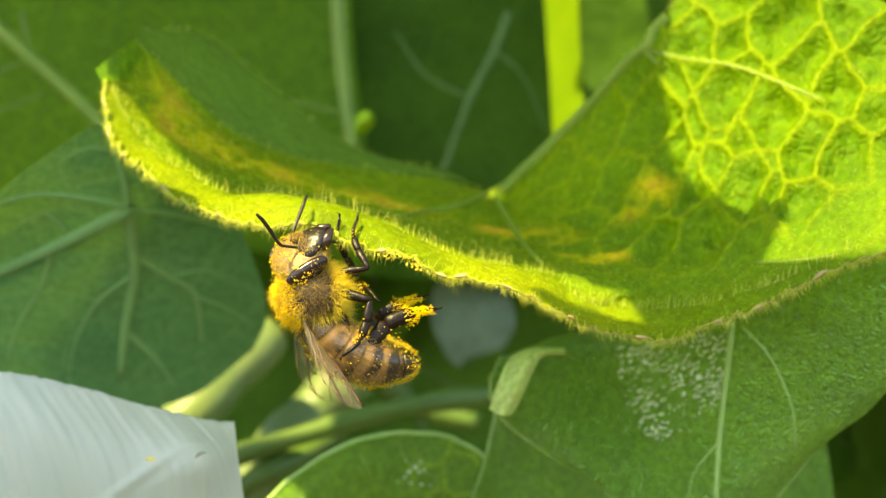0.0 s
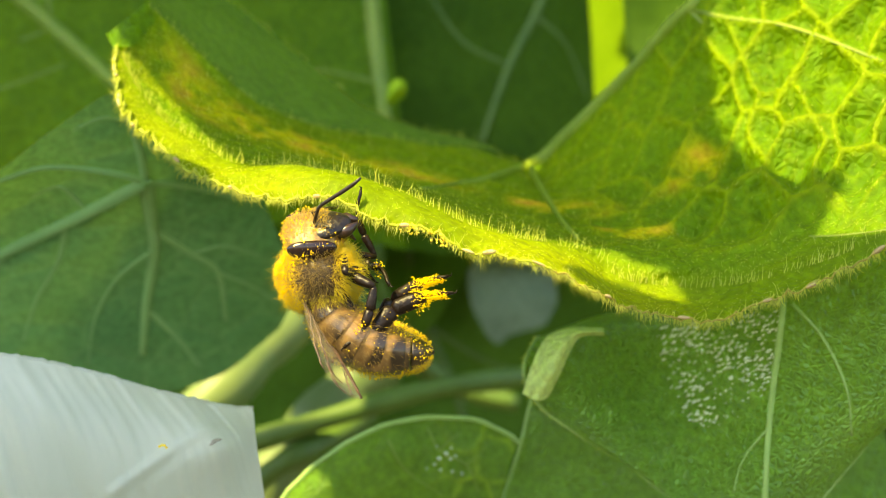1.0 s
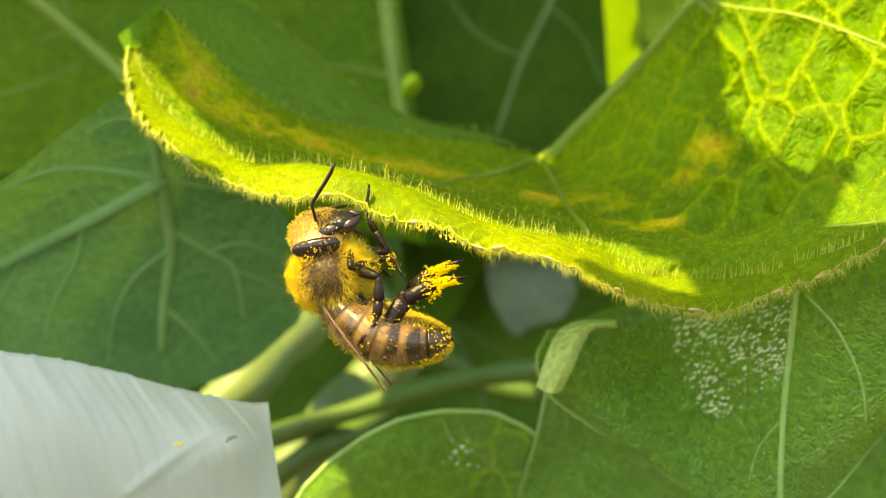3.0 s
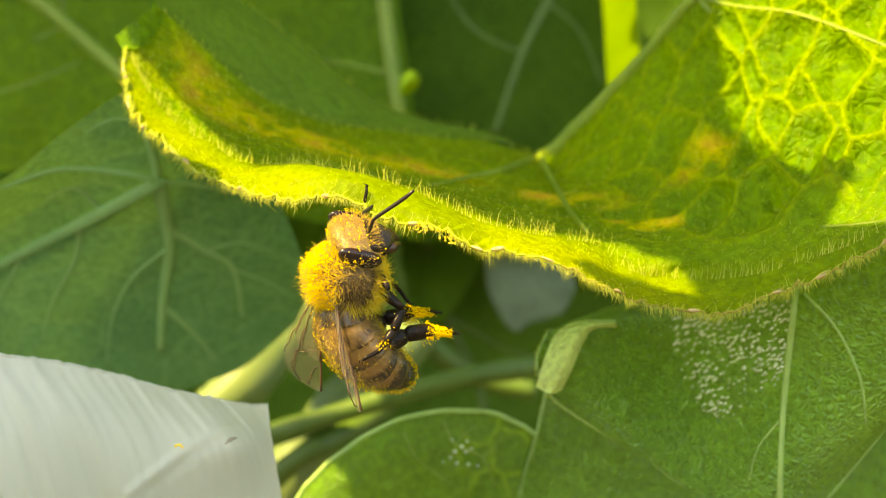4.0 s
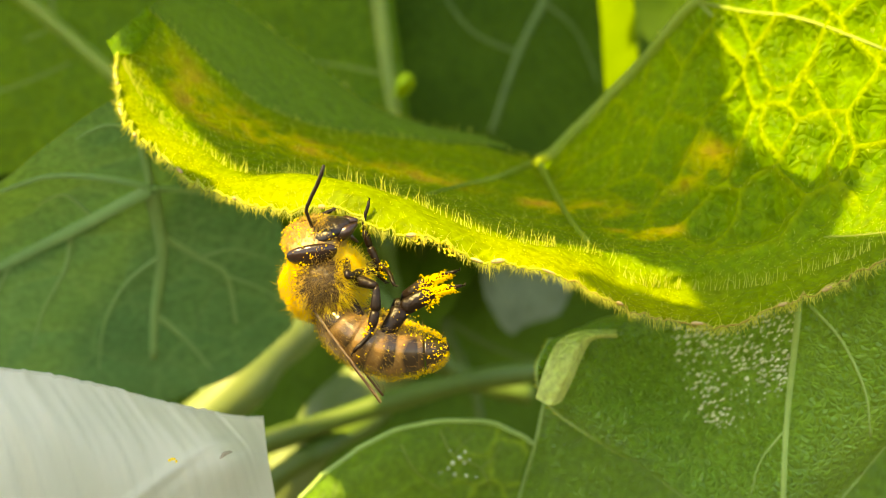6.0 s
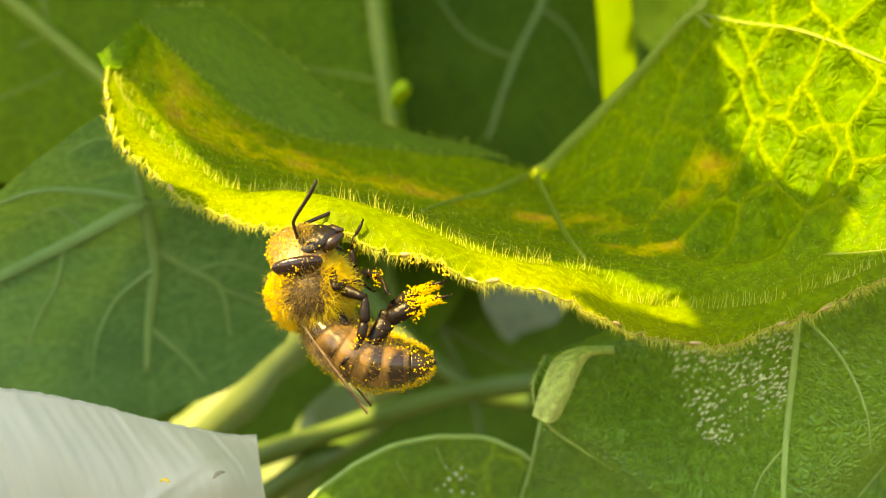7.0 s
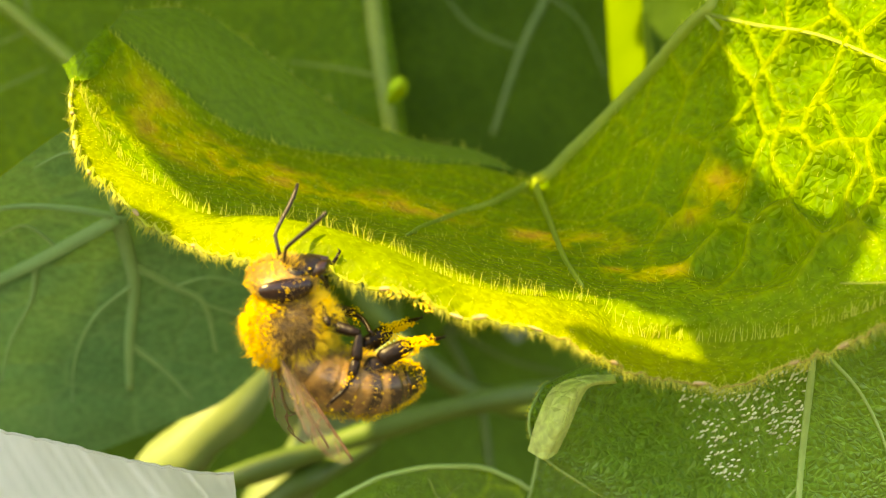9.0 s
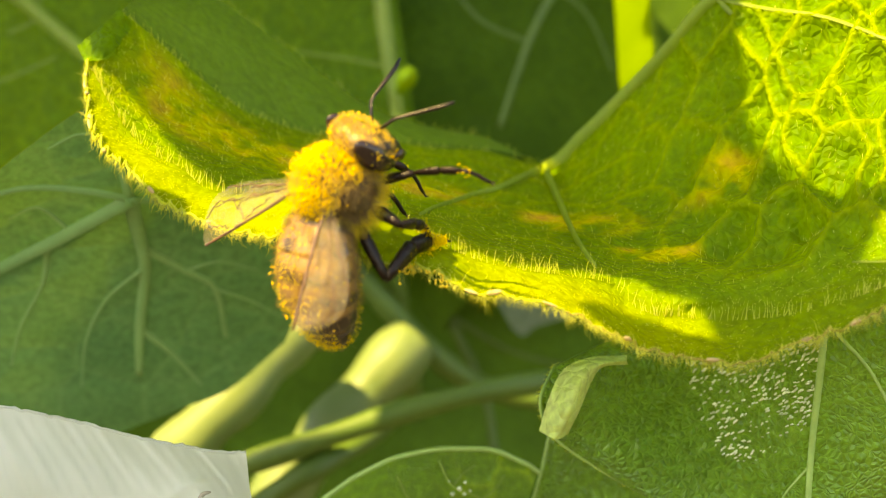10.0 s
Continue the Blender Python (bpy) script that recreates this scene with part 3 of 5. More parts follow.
def back_leaf():
    leaf = thing("broad_leaf", "broad dark green leaf hanging behind with pale ribs", "leaf")
    grid = loft([
        [(-84.6, 161.5, 46.5), (-56.4, 163.4, 50.0), (-29.2, 166.2, 52.5), (-15.0, 165.3, 52.2), (-7.5, 163.4, 51.6)],
        [(-83.4, 159.6, 28.4), (-54.9, 159.6, 28.5), (-28.2, 161.5, 29.0), (-13.3, 163.4, 29.5), (-6.5, 162.4, 29.3)],
        [(-77.7, 153.9, 14.2), (-53.2, 154.8, 14.5), (-27.8, 159.6, 15.2), (-11.7, 161.5, 15.5), (-4.6, 162.4, 15.6)],
        [(-73.2, 150.1, -0.1), (-52.2, 152.0, 7.1), (-34.1, 157.7, 6.2), (-14.5, 163.4, 1.8), (-3.1, 166.2, -0.1)],
    ], 110, 60, 1.2, 22.0, 5)
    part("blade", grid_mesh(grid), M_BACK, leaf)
    veins(leaf, grid, M_VEIN, [
        ([(-8.4, 161.5, 37.3), (-7.9, 161.5, 29.1), (-7.1, 161.5, 22.3), (-6.1, 161.5, 15.5), (-5.5, 161.5, 10.0)], 2.4, 1.8),
        ([(-51.3, 156.8, 30.6), (-46.6, 156.8, 26.7), (-42.0, 156.8, 22.7), (-37.3, 156.8, 18.4), (-31.9, 156.8, 12.8)], 2.2, 1.8),
        ([(-7.1, 161.5, 19.9), (-11.7, 161.5, 20.9), (-17.2, 161.5, 21.7)], 0.7, 0.3),
        ([(-56.8, 153.9, 15.7), (-49.0, 153.9, 17.7), (-42.8, 154.8, 20.5)], 0.6, 0.4),
        ([(-46.0, 156.8, 30.7), (-45.3, 156.8, 25.4), (-48.6, 156.8, 23.4)], 0.6, 0.4),
    ], "pale rib")
    dark = thing("broad_leaf", "green leaf with a pale rib, coloured dark for shade", "leaf")
    grid = loft([
        [(-11.1, 170.1, 53.8), (3.3, 171.0, 54.2), (13.8, 176.7, 56.1), (25.6, 180.5, 57.3), (42.2, 171.0, 54.3), (59.6, 159.6, 48.0)],
        [(-10.9, 170.1, 30.8), (3.4, 171.0, 31.0), (13.9, 175.8, 32.0), (25.7, 180.5, 33.0), (42.3, 171.0, 31.2), (57.6, 157.7, 28.8)],
        [(-10.1, 170.1, 16.4), (3.5, 171.0, 16.6), (13.9, 174.8, 17.0), (25.5, 178.6, 17.5), (42.4, 171.0, 15.4), (55.0, 157.7, 13.5)],
        [(-8.6, 171.0, -0.1), (3.7, 172.0, -0.7), (14.0, 174.8, -0.6), (25.3, 176.7, -0.5), (38.9, 171.0, -1.9), (50.4, 159.6, -3.2)],
    ], 60, 50, 0.9, 14.0, 6)
    part("blade", grid_mesh(grid), M_LEAFSHADE, dark)
    veins(dark, grid, M_VEINSHADE, [
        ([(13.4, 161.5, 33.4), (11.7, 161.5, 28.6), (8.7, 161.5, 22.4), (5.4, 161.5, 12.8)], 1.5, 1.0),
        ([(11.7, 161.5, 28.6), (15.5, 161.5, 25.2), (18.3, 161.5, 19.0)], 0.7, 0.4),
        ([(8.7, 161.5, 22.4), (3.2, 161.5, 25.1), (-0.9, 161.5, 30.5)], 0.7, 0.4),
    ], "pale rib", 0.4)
    return leaf


back_leaf()


def lower_leaf():
    leaf = thing("lower_leaf", "dark green puckered leaf with a pale midrib, edge curled", "leaf")
    grid = loft([
        [(8.8, 111.1, -8.3), (11.7, 112.1, -6.9), (16.0, 112.1, -5.9), (21.6, 109.2, -4.8), (26.4, 102.6, -2.9), (30.7, 96.9, -0.8), (37.4, 93.1, 1.2)],
        [(7.8, 107.3, -8.5), (10.9, 108.3, -7.4), (15.4, 108.3, -7.2), (21.0, 106.4, -7.0), (26.1, 100.7, -5.7), (31.1, 96.9, -4.5), (37.4, 93.1, -2.7)],
        [(6.9, 105.5, -10.2), (9.8, 106.4, -9.8), (15.0, 108.3, -10.4), (20.6, 106.4, -10.6), (25.9, 101.7, -9.8), (31.7, 98.8, -9.1), (38.2, 95.0, -7.6)],
        [(7.6, 106.4, -12.5), (11.2, 107.3, -13.7), (16.3, 107.3, -14.4), (21.1, 106.4, -14.7), (25.8, 102.6, -14.4), (31.9, 100.7, -13.5), (37.2, 98.8, -11.2)],
        [(10.0, 108.3, -14.8), (13.7, 108.3, -17.0), (17.7, 107.3, -19.4), (21.6, 106.4, -20.1), (25.7, 103.6, -19.8), (31.1, 103.6, -17.4), (35.1, 102.6, -14.2)],
        [(15.6, 109.2, -18.3), (18.0, 109.2, -20.1), (20.6, 108.3, -21.6), (23.1, 107.3, -23.4), (26.3, 106.4, -25.5), (30.6, 106.4, -20.9), (34.0, 104.5, -15.7)],
    ], 140, 90, 0.3, 5.0, 7)
    part("blade", grid_mesh(grid), M_LOW, leaf)
    whole = grid_mesh(grid)
    tree = BVHTree.FromBMesh(whole)
    whole.free()

    def on_blade(p):
        return tree.ray_cast(Vector((0, 0, 0)), Vector(p).normalized())[0]

    veins(leaf, grid, M_VEINPALE, [
        ([(26.1, 99.8, -4.6), (25.8, 100.7, -8.9), (25.5, 101.7, -14.1), (25.4, 102.6, -20.3), (25.4, 102.6, -23.8)], 0.8, 0.45),
        ([(26.4, 98.8, -4.8), (28.5, 97.9, -7.4), (30.5, 98.8, -11.2), (31.2, 99.8, -14.7)], 0.4, 0.2),
        ([(25.5, 101.7, -14.3), (24.0, 103.6, -17.0), (23.4, 104.5, -19.8)], 0.25, 0.15),
    ], "pale midrib", 0.35)
    rng = random.Random(8)
    edge = [Vector(grid[i, 0]) for i in range(len(grid))]
    bm = bmesh.new()
    tube(bm, edge, 0.12 * MM, 6)
    part("margin", bm, M_VEINPALE, leaf, "pale leaf margin")
    bm = bmesh.new()
    tube(bm, [Vector(p) for p in grid[-1]], [MM * (0.11 + 0.05 * noise.noise(Vector((k * 0.5, 4, 1)))) for k in range(len(grid[-1]))], 6)
    part("margin", bm, M_VEINPALE, leaf, "pale leaf margin")
    fringe(leaf, "hair_fringe", edge, 260, 0.5, rng, (-1, -0.2, 0.1), M_HAIR, 0.025, 0.5)
    # curled strip whose brightness comes from its colour, in place of sun
    curl = loft([
        [(13.4, 106.9, -7.2), (10.4, 105.6, -7.2), (8.5, 105.0, -8.0), (7.5, 104.5, -10.0), (6.8, 105.0, -12.4)],
        [(13.2, 105.5, -7.4), (10.9, 103.9, -7.5), (9.7, 103.1, -8.4), (8.8, 102.8, -10.4), (7.9, 103.7, -12.8)],
        [(13.4, 106.4, -7.8), (11.4, 105.3, -7.9), (10.5, 104.5, -8.9), (9.6, 104.3, -11.0), (8.9, 104.9, -12.6)],
    ], 40, 14, 0.1, 3.0, 8)
    part("curled_edge", grid_mesh(curl), M_SUNNYUNDER, leaf, "pale curled-over leaf edge, sunlight put into its colour")
    # bumps coloured pale where the blade should glint
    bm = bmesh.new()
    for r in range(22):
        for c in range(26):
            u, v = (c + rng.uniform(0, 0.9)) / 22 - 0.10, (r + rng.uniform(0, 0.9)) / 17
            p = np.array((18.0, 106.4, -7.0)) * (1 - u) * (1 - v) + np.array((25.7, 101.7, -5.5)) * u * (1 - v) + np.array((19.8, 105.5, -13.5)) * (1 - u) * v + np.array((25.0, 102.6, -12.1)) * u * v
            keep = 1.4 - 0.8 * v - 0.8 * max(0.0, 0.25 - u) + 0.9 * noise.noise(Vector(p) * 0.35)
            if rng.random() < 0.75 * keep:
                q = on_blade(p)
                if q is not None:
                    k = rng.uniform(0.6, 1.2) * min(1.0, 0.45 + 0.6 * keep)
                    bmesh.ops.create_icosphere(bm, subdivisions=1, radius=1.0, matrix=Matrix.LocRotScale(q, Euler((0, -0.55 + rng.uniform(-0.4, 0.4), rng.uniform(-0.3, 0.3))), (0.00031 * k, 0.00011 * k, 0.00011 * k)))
    part("wet_glint_papillae", bm, M_WETGLINT, leaf, "pale bumps standing for glints and wet spots")
    under = thing("under_leaf", "dark green leaf tucked beneath another leaf", "leaf")
    g2 = loft([
        [(8.6, 117.8, -13.1), (12.5, 118.8, -13.7), (19.7, 119.7, -16.3), (30.3, 121.6, -17.4), (40.5, 121.6, -14.3)],
        [(7.5, 117.3, -17.8), (11.5, 118.8, -18.7), (18.7, 119.7, -20.8), (29.3, 121.6, -22.6), (41.6, 121.6, -20.4)],
        [(5.9, 117.8, -23.1), (9.5, 118.8, -24.3), (17.2, 119.7, -25.9), (27.8, 121.6, -27.7), (43.1, 121.6, -27.6)],
        [(4.5, 118.8, -29.8), (8.6, 119.7, -31.0), (17.4, 120.7, -32.7), (28.0, 122.5, -34.1), (46.4, 123.5, -34.2)],
    ], 70, 40, 0.4, 6.0, 9)
    part("blade", grid_mesh(g2), M_LOW, under)
    bm = bmesh.new()
    tube(bm, [Vector(p) for p in g2[:, 0]], 0.14 * MM, 6)
    part("margin", bm, M_VEINPALE, under, "pale leaf margin")
    low = thing("round_leaf", "small green leaf with rounded sunlit margin", "leaf")
    g3 = loft([
        [(-14.8, 114.0, -26.5), (-13.1, 114.0, -22.6), (-9.3, 114.0, -18.7), (-4.0, 114.0, -15.9), (2.3, 115.0, -15.3), (5.8, 115.9, -16.5), (7.5, 116.8, -17.6)],
        [(-13.9, 113.0, -27.2), (-11.1, 113.0, -22.9), (-7.3, 113.0, -19.8), (-3.0, 113.0, -17.8), (1.8, 114.0, -17.4), (4.8, 115.0, -18.0), (6.8, 115.9, -18.9)],
        [(-12.1, 114.0, -29.4), (-8.3, 114.0, -24.5), (-4.4, 114.0, -22.1), (-1.0, 114.0, -20.8), (1.9, 114.0, -20.6), (4.3, 115.0, -20.9), (6.1, 115.9, -21.8)],
        [(-8.3, 115.9, -32.7), (-4.4, 115.9, -28.8), (-1.5, 115.9, -26.8), (1.0, 115.9, -25.8), (2.9, 115.9, -25.8), (4.6, 115.9, -26.2), (5.9, 116.8, -27.4)],
    ], 130, 60, 0.3, 5.0, 11)
    pick = random.Random(29)
    mesh_edge = cell_edges(g3, 3.0, pick)
    g3 = g3 - sheet_normals(g3) * (0.20 * MM * (1 - np.exp(-mesh_edge / 0.7)))[..., None]
    # vein net kept bright only to the right, painting light shining through
    part("blade", grid_mesh(g3, ribs=np.exp(-(mesh_edge / 0.26) ** 2) * np.clip((g3[..., 0] / MM + 1.5) / 4, 0.15, 1)), M_ROUND, low)
    # a few pale dots for white wet spots, in the glint colour
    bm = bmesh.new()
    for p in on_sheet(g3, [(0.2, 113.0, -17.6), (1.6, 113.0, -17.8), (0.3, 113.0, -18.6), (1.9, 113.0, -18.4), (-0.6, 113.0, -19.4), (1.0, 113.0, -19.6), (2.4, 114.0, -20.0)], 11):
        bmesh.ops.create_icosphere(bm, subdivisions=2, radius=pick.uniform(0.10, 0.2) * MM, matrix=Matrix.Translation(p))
    part("wet_glint_papillae", bm, M_WETGLINT, low, "pale bumps standing for glints and wet spots")
    bm = bmesh.new()
    tube(bm, [Vector(p) for p in g3[0]], 0.22 * MM, 6)
    part("margin", bm, M_VEINPALE, low, "pale leaf margin")
    veins(low, g3, M_VEIN, [
        ([(-0.6, 113.0, -16.0), (0.5, 113.0, -18.0), (2.7, 113.0, -19.1), (3.8, 114.0, -21.5)], 0.26, 0.16),
        ([(0.5, 113.0, -18.0), (1.3, 113.0, -17.0), (2.2, 113.0, -16.4)], 0.2, 0.12),
        ([(2.7, 113.0, -19.1), (3.8, 114.0, -18.4), (4.5, 114.0, -17.4)], 0.2, 0.12),
        ([(-3.9, 113.0, -17.1), (-2.5, 113.0, -19.5), (0.9, 114.0, -22.0)], 0.22, 0.12),
    ], "pale vein")


lower_leaf()


def flower():
    fl = thing("white_flower", "white funnel-shaped flower petal with soft ribs", "flower")
    grid = loft([
        [(-56.0, 106.4, -10.7), (-44.4, 102.6, -9.2), (-35.0, 100.7, -9.3), (-28.1, 100.7, -10.3), (-21.0, 101.7, -12.3), (-16.4, 103.1, -13.4), (-14.2, 104.0, -13.6)],
        [(-54.0, 102.6, -14.8), (-43.2, 99.8, -13.6), (-34.2, 98.3, -13.3), (-27.7, 97.9, -13.9), (-21.2, 98.8, -15.2), (-16.2, 99.3, -15.9), (-13.8, 103.1, -15.9)],
        [(-53.0, 100.7, -19.8), (-42.7, 98.8, -18.9), (-34.0, 97.9, -18.7), (-29.0, 97.9, -18.9), (-23.2, 98.3, -19.2), (-17.6, 99.8, -19.3), (-13.3, 103.6, -19.7)],
        [(-52.9, 100.7, -26.6), (-43.1, 99.8, -25.9), (-34.5, 99.8, -25.8), (-30.3, 99.8, -25.8), (-26.3, 100.7, -26.0), (-18.9, 102.6, -25.9), (-12.7, 105.5, -25.6)],
    ], 160, 70, 0.12, 4.0, 13)
    # shallow ribs that run down the funnel
    nv, nu, _ = grid.shape
    for i in range(nv):
        for k in range(nu):
            grid[i, k, 1] += 0.00030 * noise.noise(Vector((k * 0.13 - i * 0.05, i * 0.02, 3))) + 0.00019 * noise.noise(Vector((k * 0.42 - i * 0.12, i * 0.03, 7)))
    ridge = near([(-14.1, 103.6, -13.6), (-16.4, 100.2, -14.6), (-20.0, 98.8, -16.7), (-24.3, 97.9, -20.1)], 0.7)
    side = near([(-14.7, 103.6, -14.4), (-16.7, 99.8, -15.7), (-19.5, 98.8, -17.9), (-22.7, 97.9, -20.9)], 0.6)
    long = near([(-32.0, 100.7, -10.6), (-31.6, 98.3, -13.3), (-31.9, 97.9, -16.6), (-32.1, 97.9, -20.8)], 1.2)
    for i in range(nv):
        for k in range(nu // 4, nu):
            grid[i, k, 1] -= 0.00055 * ridge(grid[i, k]) ** 1.3 + 0.00012 * side(grid[i, k]) + 0.00022 * long(grid[i, k])
    for k in range(nu):
        for i in range(6):
            grid[i, k, 2] += 0.00016 * noise.noise(Vector((k * 0.55, 1, 2))) * (1 - i / 6)
    part("petal", grid_mesh(grid), M_PETAL, fl)
    bm = bmesh.new()
    tube(bm, [Vector(p) for p in grid[0]], 0.1 * MM, 6)
    part("petal_rim", bm, M_PETAL, fl)
    bm = bmesh.new()
    spot = on_sheet(grid, [(-16.7, 98.8, -16.0), (-16.3, 98.8, -15.6), (-15.8, 98.8, -15.5)], 6)
    tube(bm, spot, [0.06 * MM, 0.13 * MM, 0.2 * MM, 0.16 * MM, 0.14 * MM, 0.04 * MM], 6, 0.25)
    part("blemish", bm, M_BRUISE, fl, "small grey-brown blemish on the petal")
    bm = bmesh.new()
    for p in on_sheet(grid, [(-20.4, 98.8, -16.1), (-20.1, 98.8, -16.0), (-19.9, 98.8, -16.2)], 4):
        bmesh.ops.create_icosphere(bm, subdivisions=2, radius=0.11 * MM, matrix=Matrix.Translation(p))
    part("pollen", bm, M_DUST, fl, "yellow speck of pollen")


flower()


def stems():
    def stem(name, label, pts, w, mat=M_STEM):
        bm = bmesh.new()
        n = 24
        path = spline(pts, n) * MM
        tube(bm, path, [MM * w * (1 + 0.1 * math.sin(k)) for k in range(n)], 10)
        tagged(part(name, bm, mat), label, "stem", "stems behind the flower")

    stem("stem", "pale green stem in sun", [(-35.9, 147.2, -29.8), (-29.8, 147.2, -22.9), (-24.2, 147.2, -17.3), (-19.9, 152.0, -12.6), (-15.5, 156.8, -7.6)], 3.0)
    stem("stem", "pale green stem in sun", [(-25.5, 156.8, -38.0), (-19.6, 161.5, -28.5), (-14.2, 161.5, -21.8), (-8.8, 164.0, -15.8), (-5.0, 166.0, -11.8), (-4.6, 166.3, -11.3)], 3.4)
    stem("stem", "green stem lying across the others", [(-33.6, 142.5, -25.9), (-23.4, 142.5, -22.5), (-15.0, 142.5, -19.8), (-5.5, 145.3, -17.0), (3.1, 147.2, -15.1), (12.2, 152.0, -14.3)], 1.2, M_STALKSHADE)
    stem("stem", "thin green stem, coloured dark for shade", [(-15.1, 171.0, 0.6), (-6.4, 171.0, -9.4), (1.6, 171.0, -16.6), (11.0, 171.0, -19.4)], 1.4, M_STALKSHADE)
    stem("stem", "thin green stem, coloured dark for shade", [(-7.9, 171.0, 0.6), (-6.5, 175.8, -9.6), (-5.1, 180.5, -20.4)], 1.3, M_STALKSHADE)
    stem("stem", "green stem, coloured dark for shade", [(-27.6, 142.5, -32.5), (-19.8, 142.5, -26.4), (-15.0, 142.5, -22.8), (-10.5, 147.2, -20.9), (-7.0, 152.0, -18.9)], 1.3, M_STALKSHADE)
    bit = thing("leaflet", "tiny bright green leaflet against the dark leaf", "leaf")
    g = loft([
        [(-5.8, 152.0, 16.5), (-5.4, 152.0, 18.3), (-4.4, 152.0, 19.1), (-3.5, 152.0, 18.7)],
        [(-5.6, 152.0, 16.1), (-4.9, 151.1, 17.2), (-4.1, 151.1, 17.8), (-3.4, 152.0, 18.3)],
        [(-5.2, 152.0, 15.9), (-4.3, 152.0, 16.3), (-3.6, 152.0, 17.1), (-3.3, 152.0, 18.0)],
    ], 14, 10, 0.05, 2.0, 31)
    part("blade", grid_mesh(g), M_BACK, bit)
    lit = thing("narrow_leaf", "narrow sunlit yellow-green leaf seen edge on", "leaf")
    g = loft([
        [(18.6, 172.9, 43.1), (18.7, 167.2, 33.2), (18.6, 161.5, 25.2), (18.4, 156.8, 18.4), (18.6, 153.9, 13.8)],
        [(20.8, 169.1, 42.2), (20.6, 163.4, 32.4), (20.3, 157.7, 24.6), (20.0, 153.9, 19.4), (19.2, 152.0, 14.3)],
        [(22.5, 165.3, 41.2), (22.0, 159.6, 31.6), (21.6, 153.9, 23.9), (21.4, 151.1, 19.0), (20.0, 150.1, 15.1)],
    ], 40, 12, 0.15, 6.0, 33)
    part("blade", grid_mesh(g), M_SUNNY, lit)
    pale = thing("grey_leaf", "pale blue-grey leaf far behind in the shade", "leaf")
    g = loft([
        [(4.7, 180.5, -2.9), (6.9, 180.5, 0.1), (11.5, 180.5, 0.9), (15.3, 180.5, -0.6)],
        [(5.3, 180.5, -7.5), (7.7, 179.5, -6.7), (12.2, 179.5, -5.9), (16.8, 180.5, -5.9)],
        [(7.4, 180.5, -11.2), (8.9, 180.5, -12.4), (10.8, 180.5, -11.2), (15.3, 180.5, -9.7)],
    ], 30, 20, 0.2, 4.0, 15)
    part("blade", grid_mesh(g), M_GREY, pale)
    veins(pale, g, M_GREY, [([(10.3, 180.5, 0.5), (10.0, 180.5, -5.2), (9.3, 180.5, -11.6)], 0.8, 0.4)])
    deep = thing("broad_leaf", "green leaf far behind, coloured dark for deep shade", "leaf")
    g = loft([
        [(-46.4, 180.5, 9.7), (-24.2, 185.2, 8.6), (7.3, 190.0, 7.5), (38.2, 185.2, 4.3)],
        [(-48.8, 175.8, -9.9), (-24.0, 185.2, -10.1), (7.4, 190.0, -10.1), (42.2, 185.2, -12.8)],
        [(-52.3, 175.8, -29.2), (-23.3, 180.5, -29.7), (7.3, 185.2, -31.7), (45.0, 180.5, -32.2)],
        [(-52.1, 175.8, -49.9), (-22.5, 175.8, -49.6), (7.2, 180.5, -50.6), (43.9, 175.8, -49.1)],
    ], 60, 50, 2.5, 18.0, 17)
    part("blade", grid_mesh(g), M_DEEPSHADE, deep)
    veins(deep, g, M_STALKSHADE, [([(-3.7, 180.5, 2.3), (-0.6, 180.5, -9.8), (4.0, 180.5, -20.4), (5.6, 180.5, -32.5)], 1.6, 1.0), ([(-0.6, 180.5, -9.8), (7.0, 180.5, -14.3), (14.6, 180.5, -16.5)], 1.0, 0.6)], "pale rib")
    far = thing("undergrowth", "leaves filling the background, coloured dark for shade", "leaves", kind="stuff")
    rng = random.Random(21)
    bm = bmesh.new()
    for _ in range(420):
        c = Vector((rng.uniform(-0.16, 0.16), rng.uniform(0.19, 0.30), rng.uniform(-0.14, 0.12)))
        q = Euler((rng.uniform(-0.9, 0.9) + 1.2, rng.uniform(-0.6, 0.6), rng.uniform(-3, 3))).to_matrix().to_4x4()
        s = rng.uniform(0.012, 0.028)
        rows = []
        for i in range(7):
            u = i / 6
            w = s * 0.75 * math.sin(math.pi * min(1, u * 0.92 + 0.06)) ** 0.7
            rows.append([bm.verts.new(c + q.to_3x3() @ Vector((w * v, (u - 0.5) * 2 * s, 0.25 * s * (v * v - (u - 0.5) ** 2)))) for v in (-1, -0.5, 0, 0.5, 1)])
        for a, b in zip(rows, rows[1:]):
            for k in range(4):
                bm.faces.new((a[k], a[k + 1], b[k + 1], b[k]))
    part("leaves", bm, M_DEEPSHADE, far)


stems()

